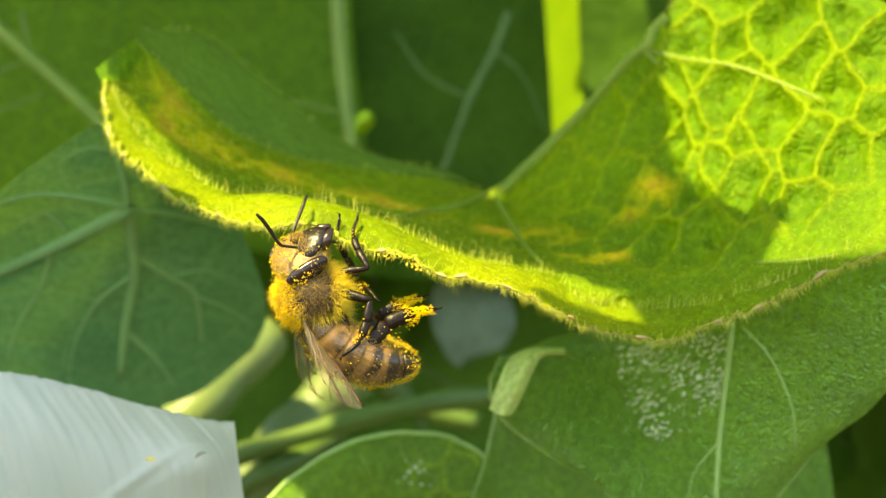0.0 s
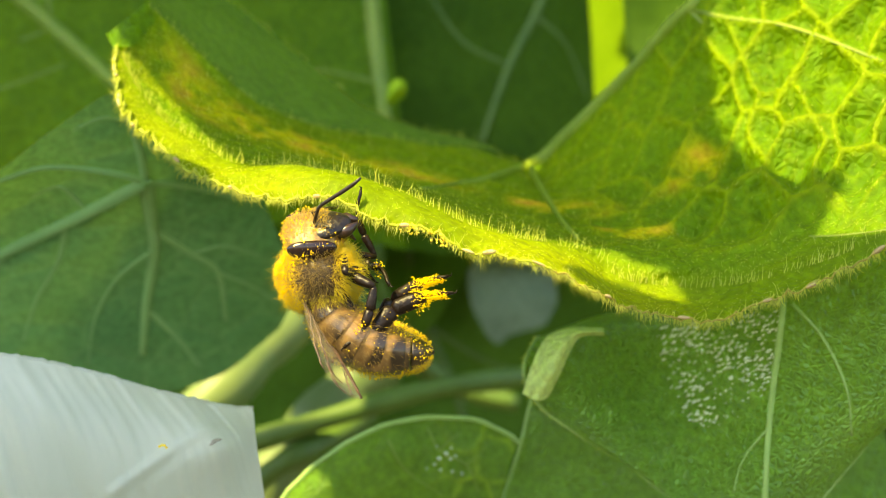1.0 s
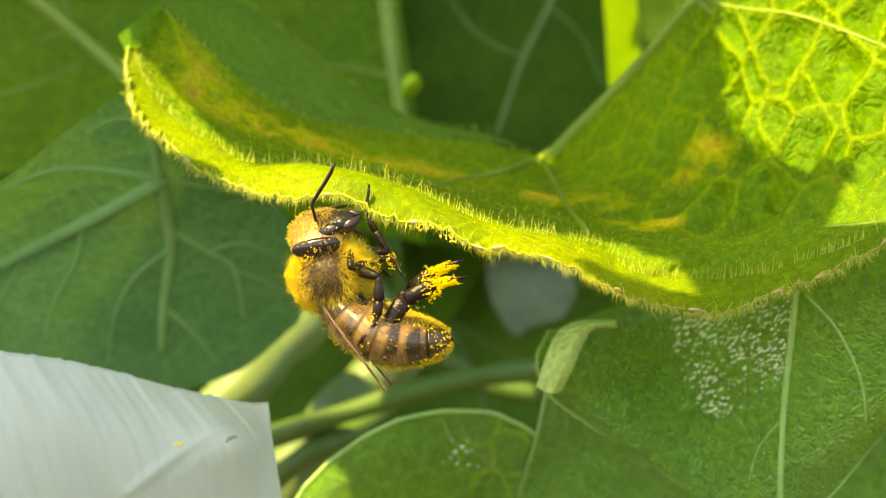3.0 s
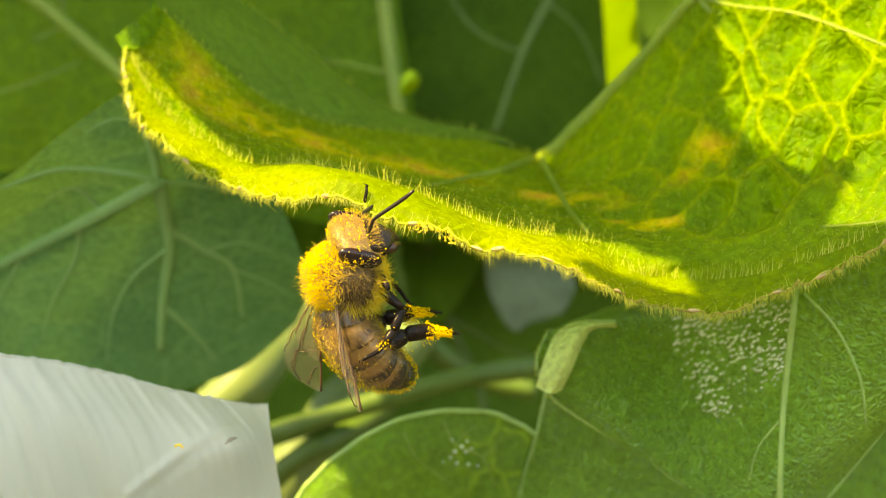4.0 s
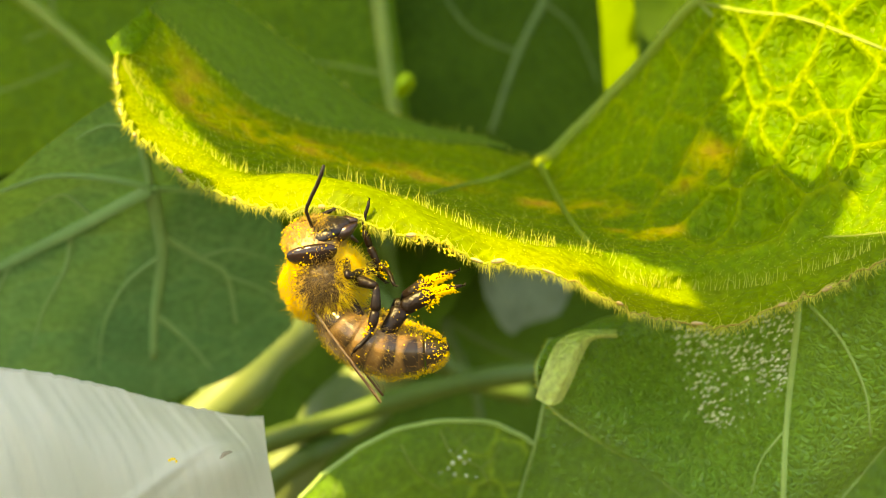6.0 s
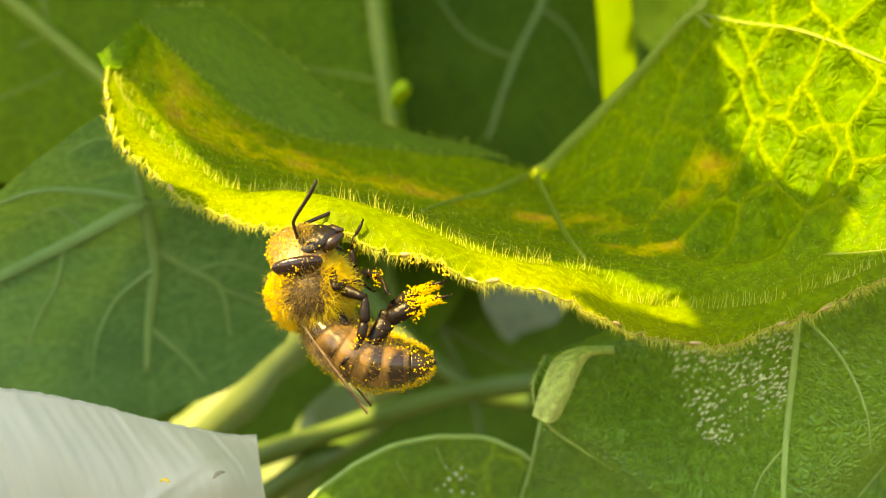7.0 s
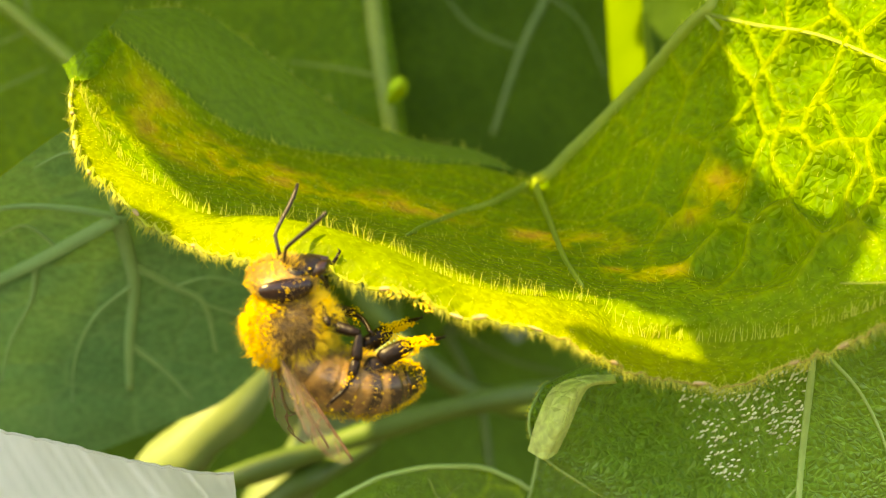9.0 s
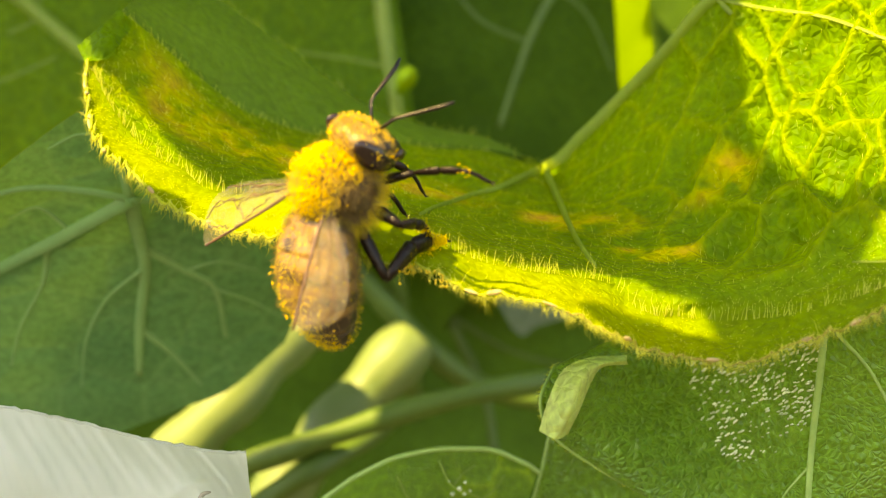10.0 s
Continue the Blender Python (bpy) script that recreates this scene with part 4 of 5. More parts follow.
# ---- unseen leaves added overhead, cut so that their shade lies on the place ----
def shade_leaf(height, outline, label, holes=()):
    """An unseen leaf added overhead; its outline (millimetres) is where the edge of its shade falls."""
    pts = []
    for p in spline(outline + outline[:1], 90)[:-1]:
        p = Vector(p * MM)
        pts.append(p + SUN * ((height * MM - p.z) / SUN.z))
    leaf = thing("unseen_shade_leaf", label, "leaf", "leaves overhead")
    bm = bmesh.new()
    vs = [bm.verts.new(p) for p in pts]
    rim = [bm.edges.new((vs[k - 1], vs[k])) for k in range(len(vs))]
    # gaps cut to drop a fleck of sun
    for at, size in holes:
        at = Vector(at) * MM
        at += SUN * ((height * MM - at.z) / SUN.z)
        ring = [bm.verts.new(at + size * MM * Vector((math.cos(a) * (1 + 0.25 * math.sin(3 * a)), math.sin(a), 0))) for a in (k * math.pi / 8 for k in range(16))]
        rim += [bm.edges.new((ring[k - 1], ring[k])) for k in range(16)]
        vs += ring
    bmesh.ops.triangle_fill(bm, use_beauty=True, use_dissolve=False, edges=rim, normal=(0, 0, 1))
    for v in vs:
        v.co.z += 0.0015 * noise.noise(v.co * 60)
    part("blade", bm, M_COOL, leaf)
    return leaf


shade_leaf(75, [(-25.8, 107.2, 15.3), (-24.6, 107.1, 14.4), (-23.0, 106.5, 12.6), (-21.4, 106.1, 11.1), (-19.8, 104.7, 9.5), (-18.2, 103.0, 8.0), (-16.4, 101.1, 6.5), (-14.8, 99.8, 5.3), (-13.0, 97.8, 5.1), (-9.6, 96.8, 4.9), (-6.3, 95.8, 4.2), (-3.1, 95.6, 3.2), (0.0, 95.4, 1.9), (3.2, 95.1, 0.7), (6.3, 95.6, -0.1), (9.8, 97.6, -0.5), (12.3, 98.2, -1.2), (14.6, 97.4, -2.6), (16.9, 96.6, -3.5), (17.4, 91.7, -5.4), (19.0, 90.2, -7.5), (24.5, 89.3, -5.8), (34.0, 88.4, -1.6), (35.3, 89.8, 1.1), (30.2, 92.0, 0.4), (26.6, 94.9, 0.2), (28.4, 95.7, 2.3), (29.6, 97.1, 4.2), (29.7, 97.9, 5.2), (27.3, 99.7, 5.5), (25.2, 100.9, 6.0), (23.3, 104.9, 8.3), (22.4, 108.2, 11.0), (22.2, 110.0, 13.5), (22.2, 110.3, 15.6), (22.4, 111.4, 18.6), (23.0, 113.0, 24.6), (17.4, 123.5, 30.4), (10.8, 137.8, 32.9), (-12.6, 137.8, 33.9), (-27.1, 123.5, 28.1), (-27.1, 110.2, 19.2)],
           "unseen green leaf added overhead to cast shade", [((8.6, 123.9, 7.4), 1.0)])
shade_leaf(90, [(-119.3, 199.5, 69.6), (-45.3, 209.0, 82.2), (16.4, 209.0, 82.4), (17.0, 166.2, 37.2), (17.0, 161.5, 25.2), (17.6, 161.5, 12.9), (6.1, 161.5, 0.6), (-27.3, 157.7, 0.3), (-71.5, 152.0, 1.2)],
           "unseen green leaf added overhead to cast shade")
shade_leaf(95, [(39.2, 209.0, 82.5), (29.4, 163.4, 29.7), (28.8, 161.5, 19.8), (26.5, 161.5, 11.6), (33.3, 161.5, 0.8), (47.9, 152.0, 8.4), (74.3, 199.5, 78.9)],
           "unseen green leaf added overhead to cast shade")
shade_leaf(60, [(-60.6, 106.4, -5.3), (-40.8, 104.5, -6.0), (-27.1, 103.6, -8.1), (-11.0, 106.4, -11.1), (-6.7, 102.6, -19.7), (-5.2, 100.7, -31.8), (-24.8, 95.0, -36.4), (-54.0, 95.0, -36.6)],
           "unseen green leaf added overhead to cast shade")
shade_leaf(110, [(-66.9, 110.2, 30.8), (-38.2, 109.2, 26.0), (-24.1, 109.2, 20.0), (-22.1, 114.0, 7.8), (-18.5, 119.7, 1.7), (-12.3, 131.1, -1.7), (-13.4, 136.8, -7.5), (-18.9, 139.7, -14.7), (-30.3, 140.6, -22.6), (-70.0, 136.8, -34.0)],
           "unseen green leaf added overhead to cast shade")
# added only to darken the rim's face below the crest
shade_leaf(80, [(8.6, 92.4, -2.6), (10.6, 94.4, -2.2), (13.2, 95.6, -3.1), (15.6, 95.0, -4.0), (17.4, 94.0, -4.4), (17.9, 91.7, -5.5), (19.8, 90.2, -7.5), (14.8, 90.6, -6.2), (11.1, 90.9, -4.2)],
           "unseen green leaf added overhead to cast shade")

BMM = 1.05 * MM

# ---- the bee: forward is +x, its back +z, its left +y, in millimetres ----
M_CHITIN = plain_material("chitin_dark", (0.008, 0.005, 0.004), (0.02, 0.012, 0.007), 0.4, 2500, 0.5, spec=0.4, coat=0.0)
M_LEG = plain_material("leg_brown", (0.005, 0.003, 0.002), (0.014, 0.007, 0.004), 0.36, 2500, 0.5, spec=0.22, coat=0.0)
M_EYE = plain_material("eye_black", (0.010, 0.005, 0.005), (0.022, 0.010, 0.008), 0.2, 6000, 0.12, spec=0.5)
M_FACE = plain_material("face_plate", (0.006, 0.004, 0.003), (0.016, 0.010, 0.007), 0.3, 3000, 0.4, spec=0.4)
M_FUZZ = plain_material("bee_fuzz", (0.40, 0.28, 0.05), (0.60, 0.45, 0.11), 0.5, 900, 0.0, (0.75, 0.55, 0.15), 0.4)
M_FUZZDARK = plain_material("bee_fuzz_brown", (0.10, 0.062, 0.02), (0.28, 0.19, 0.06), 0.5, 900, 0.0, (0.5, 0.35, 0.1), 0.35)
M_FLANK = plain_material("flank_fuzz", (0.09, 0.060, 0.022), (0.26, 0.18, 0.06), 0.5, 900, 0.0, (0.4, 0.28, 0.1), 0.3)
M_POLLEN = plain_material("pollen", (0.80, 0.55, 0.008), (0.92, 0.75, 0.02), 0.6, 4000, 0.3, (0.95, 0.70, 0.02), 0.35, spec=0.3)
M_SKIN = plain_material("head_skin", (0.15, 0.09, 0.028), (0.32, 0.21, 0.07), 0.4, 2500, 0.6)
M_THORAX = plain_material("thorax_skin", (0.03, 0.02, 0.01), (0.10, 0.065, 0.025), 0.55, 2500, 0.6)
M_DUSTED = plain_material("dusted_fuzz", (0.68, 0.53, 0.03), (0.84, 0.70, 0.06), 0.5, 900, 0.0, (0.9, 0.72, 0.05), 0.4)
M_WINGVEIN = plain_material("wing_vein", (0.05, 0.025, 0.012), (0.12, 0.06, 0.025), 0.4, 2500, 0.2)
M_MOUTH = plain_material("mouthpart", (0.012, 0.006, 0.004), (0.035, 0.014, 0.007), 0.3, 2500, 0.2, coat=0.2)


def abdomen_material():
    m, nt, out, add, link = nodes_of("abdomen_bands")
    tc = add("ShaderNodeTexCoord")
    at = add("ShaderNodeAttribute")
    at.attribute_name = "dark"
    n = add("ShaderNodeTexNoise", Scale=1800.0, Detail=4.0)
    big = add("ShaderNodeTexNoise", Scale=420.0, Detail=3.0)
    link(tc, "Object", n, "Vector")
    link(tc, "Object", big, "Vector")
    s = add("ShaderNodeMath")
    s.operation = "ADD"
    r = ramp(add, [(0.35, -0.0), (0.7, 0.35)])
    link(big, "Fac", r, 0)
    link(at, "Fac", s, 0)
    link(r, 0, s, 1)
    cut = ramp(add, [(0.20, 0.0), (0.80, 1.0)])
    link(s, 0, cut, 0)
    amber = mix_color(nt, add, link, (n, "Fac"), (0.17, 0.088, 0.026), (0.38, 0.225, 0.072))
    tone = mix_color(nt, add, link, (cut, 0), amber, (0.030, 0.019, 0.010))
    b = add("ShaderNodeBsdfPrincipled", Roughness=0.3)
    b.inputs["Coat Weight"].default_value = 0.35
    nt.links.new(tone[0].outputs[tone[1]], b.inputs["Base Color"])
    bump = add("ShaderNodeBump", Strength=0.3, Distance=0.0001)
    link(n, "Fac", bump, "Height")
    link(bump, 0, b, "Normal")
    tr = add("ShaderNodeBsdfTranslucent")
    nt.links.new(tone[0].outputs[tone[1]], tr.inputs["Color"])
    mx = add("ShaderNodeMixShader", Fac=0.15)
    link(b, 0, mx, 1)
    link(tr, 0, mx, 2)
    link(mx, 0, out, 0)
    return m


def wing_material():
    m, nt, out, add, link = nodes_of("wing_film")
    tc = add("ShaderNodeTexCoord")
    n = add("ShaderNodeTexNoise", Scale=700.0, Detail=3.0)
    link(tc, "Object", n, "Vector")
    t = add("ShaderNodeBsdfTransparent", Color=(0.95, 0.92, 0.82, 1))
    tr = add("ShaderNodeBsdfTranslucent", Color=(0.72, 0.62, 0.42, 1))
    d = add("ShaderNodeBsdfPrincipled", Roughness=0.25)
    d.inputs["Base Color"].default_value = (0.50, 0.44, 0.32, 1)
    d.inputs["Coat Weight"].default_value = 0.4
    m1 = add("ShaderNodeMixShader", Fac=0.5)
    link(d, 0, m1, 1)
    link(tr, 0, m1, 2)
    f = ramp(add, [(0.3, 0.12), (0.7, 0.24)])
    link(n, "Fac", f, 0)
    m2 = add("ShaderNodeMixShader")
    link(f, 0, m2, 0)
    link(t, 0, m2, 1)
    link(m1, 0, m2, 2)
    bump = add("ShaderNodeBump", Strength=0.3, Distance=0.0002)
    link(n, "Fac", bump, "Height")
    link(bump, 0, d, "Normal")
    link(m2, 0, out, 0)
    return m


M_ABDOMEN = abdomen_material()
M_WING = wing_material()


def blob(radii, center=(0, 0, 0), shape=None, u=28, v=18):
    bm = bmesh.new()
    bmesh.ops.create_uvsphere(bm, u_segments=u, v_segments=v, radius=1.0)
    for p in bm.verts:
        c = Vector(p.co)
        if shape:
            c = shape(c)
        p.co = Vector((c.x * radii[0] + center[0], c.y * radii[1] + center[1], c.z * radii[2] + center[2])) * BMM
    return bm


def coat(samples, rng, length, width=0.02, droop=Vector((0, 0, 0)), spread=0.5):
    """Hairs on sampled (place, normal) pairs, in millimetres."""
    bm = bmesh.new()
    for p, n in samples:
        d = (n + droop + spread * Vector((rng.uniform(-1, 1), rng.uniform(-1, 1), rng.uniform(-1, 1)))).normalized()
        ln = length * rng.uniform(0.5, 1.15)
        a = d.orthogonal().normalized() * width
        b = d.cross(a)
        mid = p + d * ln * 0.55 + 0.15 * ln * Vector((rng.uniform(-1, 1), rng.uniform(-1, 1), rng.uniform(-1, 1)))
        r0 = [bm.verts.new((p + a * math.cos(q) + b * math.sin(q)) * BMM) for q in (0, 2.1, 4.2)]
        r1 = [bm.verts.new((mid + 0.7 * (a * math.cos(q) + b * math.sin(q))) * BMM) for q in (0, 2.1, 4.2)]
        tip = bm.verts.new((p + d * ln) * BMM)
        for k in range(3):
            bm.faces.new((r0[k], r0[(k + 1) % 3], r1[(k + 1) % 3], r1[k]))
            bm.faces.new((r1[k], r1[(k + 1) % 3], tip))
    return bm


def grains(samples, rng, r0=0.06, r1=0.12, lift=0.0, bm=None, index=0):
    """Pollen grains, each an uneven little ball, on sampled places (millimetres)."""
    bm = bm or bmesh.new()
    gold = (1 + 5 ** 0.5) / 2
    base = [Vector(v).normalized() for v in ((-1, gold, 0), (1, gold, 0), (-1, -gold, 0), (1, -gold, 0), (0, -1, gold), (0, 1, gold), (0, -1, -gold), (0, 1, -gold), (gold, 0, -1), (gold, 0, 1), (-gold, 0, -1), (-gold, 0, 1))]
    tris = ((0, 11, 5), (0, 5, 1), (0, 1, 7), (0, 7, 10), (0, 10, 11), (1, 5, 9), (5, 11, 4), (11, 10, 2), (10, 7, 6), (7, 1, 8), (3, 9, 4), (3, 4, 2), (3, 2, 6), (3, 6, 8), (3, 8, 9), (4, 9, 5), (2, 4, 11), (6, 2, 10), (8, 6, 7), (9, 8, 1))
    for p, n in samples:
        r = rng.uniform(r0, r1)
        q = p + n * (lift * rng.random() + r * 0.5)
        vs = [bm.verts.new((q + v * r * rng.uniform(0.85, 1.1)) * BMM) for v in base]
        for t in tris:
            bm.faces.new([vs[k] for k in t]).material_index = index
    return bm


def ball_samples(rng, count, radii, center, keep):
    out = []
    while len(out) < count:
        d = Vector((rng.gauss(0, 1), rng.gauss(0, 1), rng.gauss(0, 1))).normalized()
        if rng.random() < keep(d):
            p = Vector((d.x * radii[0] + center[0], d.y * radii[1] + center[1], d.z * radii[2] + center[2]))
            n = Vector((d.x / radii[0], d.y / radii[1], d.z / radii[2])).normalized()
            out.append((p, n))
    return out


def along(o, to, up=(0, 0, 1)):
    """A pose at o whose +z points to the place to."""
    d = (Vector(to) - Vector(o)).normalized()
    x = Vector(up).cross(d)
    x = x.normalized() if x.length > 1e-4 else d.orthogonal().normalized()
    m = Matrix((x, d.cross(x), d)).transposed().to_4x4()
    return Matrix.Translation(Vector(o) * BMM) @ m


# path of the abdomen in its own space, and its half-width along it
AB_PATH = spline([(0.6, 0, 0.1), (-0.5, 0, 0.0), (-1.8, 0, -0.65), (-3.1, 0, -1.8), (-4.0, 0, -3.2), (-4.6, 0, -4.8), (-4.8, 0, -6.1)], 82)


def ab_radius(s):
    body = 2.05 * (math.sin(math.pi * min(1.0, 0.10 + s * 0.90)) ** 0.55) if s < 0.97 else 0.35
    seg = (s * 6.5) % 1.0
    return max(0.12, body * (0.965 + 0.05 * seg))


def ab_point(s, a):
    i = min(int(s * 80), 80)
    p, q = Vector(AB_PATH[i]), Vector(AB_PATH[i + 1])
    d = (q - p).normalized()
    up = Vector((0, 1, 0)).cross(d) * -1
    if up.z < 0 and abs(d.x) > 0.3:
        up = -up
    r = ab_radius(s)
    n = Vector((0, 1, 0)) * math.cos(a) + up * math.sin(a)
    return p + (q - p) * (s * 80 - i) + Vector((0, 1, 0)) * math.cos(a) * r * 1.38 + up * math.sin(a) * r * 0.94, n


def build_bee():
    rng = random.Random(5)
    bee = thing("bee", "honey bee dusted with yellow pollen on the leaf rim", "bee")
    # thorax
    th = part("thorax", blob((2.15, 2.35, 2.3), (0, 0, 0)), M_THORAX, bee)
    part("fuzz", coat(ball_samples(rng, 3800, (2.1, 2.3, 2.25), (0, 0, 0), lambda d: 1.0 if d.z > 0.45 or d.x > 0.6 else 0.10), rng, 0.85, 0.013, Vector((-0.25, 0, 0)), 0.65), M_FUZZ, th, "golden fuzz")
    part("flank_fuzz", coat(ball_samples(rng, 3600, (2.1, 2.3, 2.25), (0, 0, 0), lambda d: 1.0 if abs(d.z) < 0.5 and d.x < 0.6 else 0.04), rng, 0.65, 0.012, Vector((-0.45, 0, 0)), 0.6), M_FLANK, th, "brown flank fuzz")
    part("belly_fuzz", coat(ball_samples(rng, 3200, (2.1, 2.3, 2.25), (0, 0, 0), lambda d: 1.0 if d.z < -0.35 or (d.x < -0.55 and d.z < 0.2) else (0.16 if d.z > 0.5 else 0.015)), rng, 1.25, 0.014, Vector((-0.3, 0, 0)), 0.6), M_DUSTED, th, "yellow-dusted long fuzz")
    clumps = []
    for _ in range(180):
        d0 = Vector((rng.gauss(0, 0.6), rng.gauss(0, 0.38), rng.gauss(0, 0.6))).normalized()
        d0.z = abs(d0.z) + 0.5 if rng.random() < 0.72 else -abs(d0.z) - 0.4
        d0.normalize()
        h = rng.uniform(0.0, 0.55)
        for _ in range(rng.randrange(6, 34)):
            d = (d0 + 0.13 * Vector((rng.gauss(0, 1), rng.gauss(0, 1), rng.gauss(0, 1)))).normalized()
            clumps.append((Vector((d.x * 2.25, d.y * 2.45, d.z * 2.4)) + d * h * rng.random(), d))
    clumps += ball_samples(rng, 130, (2.5, 2.4, 2.6), (0, 0, 0), lambda d: 1.0)
    part("pollen", grains(clumps, rng, 0.03, 0.062, 0.25), M_POLLEN, th, "yellow pollen grains")
    # head
    head = part("head", blob((1.1, 1.95, 1.9), (1.0, 0, -0.35), lambda c: Vector((c.x * (1.0 if c.x < 0 else 0.85), c.y * (1.0 + 0.22 * c.z), c.z))), M_SKIN, bee)
    head.location = Vector((1.8, 0, -0.1)) * BMM
    for sgn in (-1, 1):
        bm = blob((0.74, 0.50, 1.6), (0.85, sgn * 1.66, -0.15), lambda c: Vector((c.x + 0.22 * c.z * c.z, c.y, c.z)))
        part("eye", bm, M_EYE, head, "glossy dark compound eye")
        bm = bmesh.new()
        tube(bm, [Vector(p) * BMM for p in ((1.3, sgn * 0.8, -1.8), (1.6, sgn * 0.62, -2.5), (1.75, sgn * 0.2, -3.15))], [0.42 * BMM, 0.4 * BMM, 0.14 * BMM], 9)
        part("mandible", bm, M_MOUTH, head)
    part("clypeus", blob((0.55, 1.35, 1.5), (1.6, 0, -1.25), lambda c: Vector((c.x - 0.35 * c.z, c.y * (1.0 + 0.25 * c.z), c.z))), M_FACE, head, "glossy dark face plate")
    bm = bmesh.new()
    tube(bm, [Vector(p) * BMM for p in ((1.1, 0, -1.9), (0.8, 0, -2.6), (0.3, 0, -3.0))], [0.25 * BMM, 0.2 * BMM, 0.06 * BMM], 8)
    part("tongue", bm, M_MOUTH, head)
    part("fuzz", coat(ball_samples(rng, 3400, (1.2, 1.95, 1.92), (1.0, 0, -0.35), lambda d: 0.9 if abs(d.y) < 0.62 and d.z > -0.55 else (0.8 if d.x < 0.15 else 0.12)), rng, 0.34, 0.014), M_FUZZ, head, "golden fuzz")
    part("pollen", grains(ball_samples(rng, 260, (1.3, 2.05, 2.0), (1.0, 0, -0.35), lambda d: 1 if d.z > 0.1 else 0.35), rng, 0.035, 0.065, 0.25), M_POLLEN, head, "yellow pollen grains")
    antennae = []
    for sgn in (-1, 1):
        bm = bmesh.new()
        pts = [Vector(p) * BMM for p in ((0, 0, 0), (0, 0, 0.6), (0.02, 0, 1.25), (0.22, 0, 1.6), (0.7, 0, 2.2), (1.25, 0, 2.85), (1.75, 0, 3.5), (2.1, 0, 4.1))]
        tube(bm, pts, [BMM * r for r in (0.12, 0.10, 0.11, 0.115, 0.125, 0.13, 0.13, 0.09)], 8)
        an = part("antenna", bm, M_CHITIN, head, "thin dark elbowed antenna")
        antennae.append((an, sgn))
    # abdomen
    bm = bmesh.new()
    lay = bm.verts.layers.float.new("dark")
    rings = []
    for i in range(81):
        s = i / 80
        ring = []
        for k in range(36):
            a = 2 * math.pi * k / 36
            p, n = ab_point(s, a)
            v = bm.verts.new(p * BMM)
            seg = (s * 6.5) % 1.0
            flank = math.exp(-((math.sin(a) - 0.25) / 0.45) ** 2)
            v[lay] = min(1.0, max(0.0, min(1.0, (seg - 0.25) * 2.6)) * max(0.0, 0.35 + 0.45 * flank + 0.9 * noise.noise(p * 0.8)) + max(0.0, s - 0.66) * 4.0 + 0.03)
            ring.append(v)
        rings.append(ring)
    for r0, r1 in zip(rings, rings[1:]):
        for k in range(36):
            bm.faces.new((r0[k], r0[(k + 1) % 36], r1[(k + 1) % 36], r1[k]))
    bm.faces.new(rings[0])
    bm.faces.new(rings[-1][::-1])
    bmesh.ops.recalc_face_normals(bm, faces=bm.faces[:])
    ab = part("abdomen", bm, M_ABDOMEN, bee, "amber and dark brown banded abdomen")
    ab.location = Vector((-1.75, 0, -0.25)) * BMM
    hairs, dust = [], []
    while len(hairs) < 3000:
        s, a = rng.random() * 0.96, rng.uniform(0, 2 * math.pi)
        if (s < 0.66 or rng.random() < 0.25) and rng.random() < 0.35 + 0.65 * (s < 0.2) + 0.3 * (math.sin(a) < -0.3):
            hairs.append(ab_point(s, a))
    part("fuzz", coat(hairs, rng, 0.6, 0.011, Vector((-0.5, 0, -0.6)), 0.4), M_FUZZDARK, ab, "short brown-gold fuzz")
    rim = [ab_point(rng.random() ** 0.8 * 0.98, rng.choice((-1.571, 1.571, -1.571)) + rng.gauss(0, 0.38)) for _ in range(1700)]
    part("dusted_fuzz", coat(rim, rng, 0.40, 0.013, Vector((-0.3, 0, -0.4)), 0.7), M_DUSTED, ab, "yellow-dusted fuzz")
    while len(dust) < 700:
        s, a = rng.random() ** 0.6 * 0.99, rng.uniform(0, 2 * math.pi)
        if rng.random() < 0.07 + 0.88 * max(0.0, abs(math.sin(a)) - 0.5) * 1.6 + 0.5 * (s > 0.85):
            dust.append(ab_point(s, a))
    part("pollen", grains(dust, rng, 0.03, 0.06, 0.35), M_POLLEN, ab, "yellow pollen grains")
    # wings, laid out along +x in their own space
    wings = []
    for name, length, width, sgn in (("forewing", 7.7, 2.7, -1), ("forewing", 7.7, 2.7, 1), ("hindwing", 5.4, 1.8, -1), ("hindwing", 5.4, 1.8, 1)):
        bm = bmesh.new()
        nu, nv = 36, 10
        g = []
        for i in range(nu + 1):
            s = i / nu
            lead = 0.12 * math.sin(math.pi * s)
            w = width * (0.10 + 0.90 * math.sin(math.pi * 0.5 * min(1, s * 1.35)) ** 1.2) * (1 if s < 0.72 else math.sqrt(max(0.0, 1 - ((s - 0.72) / 0.285) ** 2)))
            g.append([Vector((length * s, sgn * (lead - w * v / nv), 0.10 * math.sin(6 * v / nv + 5 * s) * (v / nv))) * BMM for v in range(nv + 1)])
        vs = [[bm.verts.new(p) for p in row] for row in g]
        for a, b in zip(vs, vs[1:]):
            for k in range(nv):
                bm.faces.new((a[k], a[k + 1], b[k + 1], b[k]))
        bmesh.ops.remove_doubles(bm, verts=bm.verts[:], dist=1e-6)
        wing = part(name, bm, M_WING, bee, "clear brownish wing film")
        tips = (((0, 0), (0, 36)), ((3, 0), (8, 33)), ((6, 0), (10, 24)), ((3, 12), (0, 24)), ((1, 22), (7, 23)), ((5, 14), (8, 30)), ((1, 27), (5, 34)))
        for (v0, i0), (v1, i1) in tips if name == "forewing" else tips[:3]:
            bm = bmesh.new()
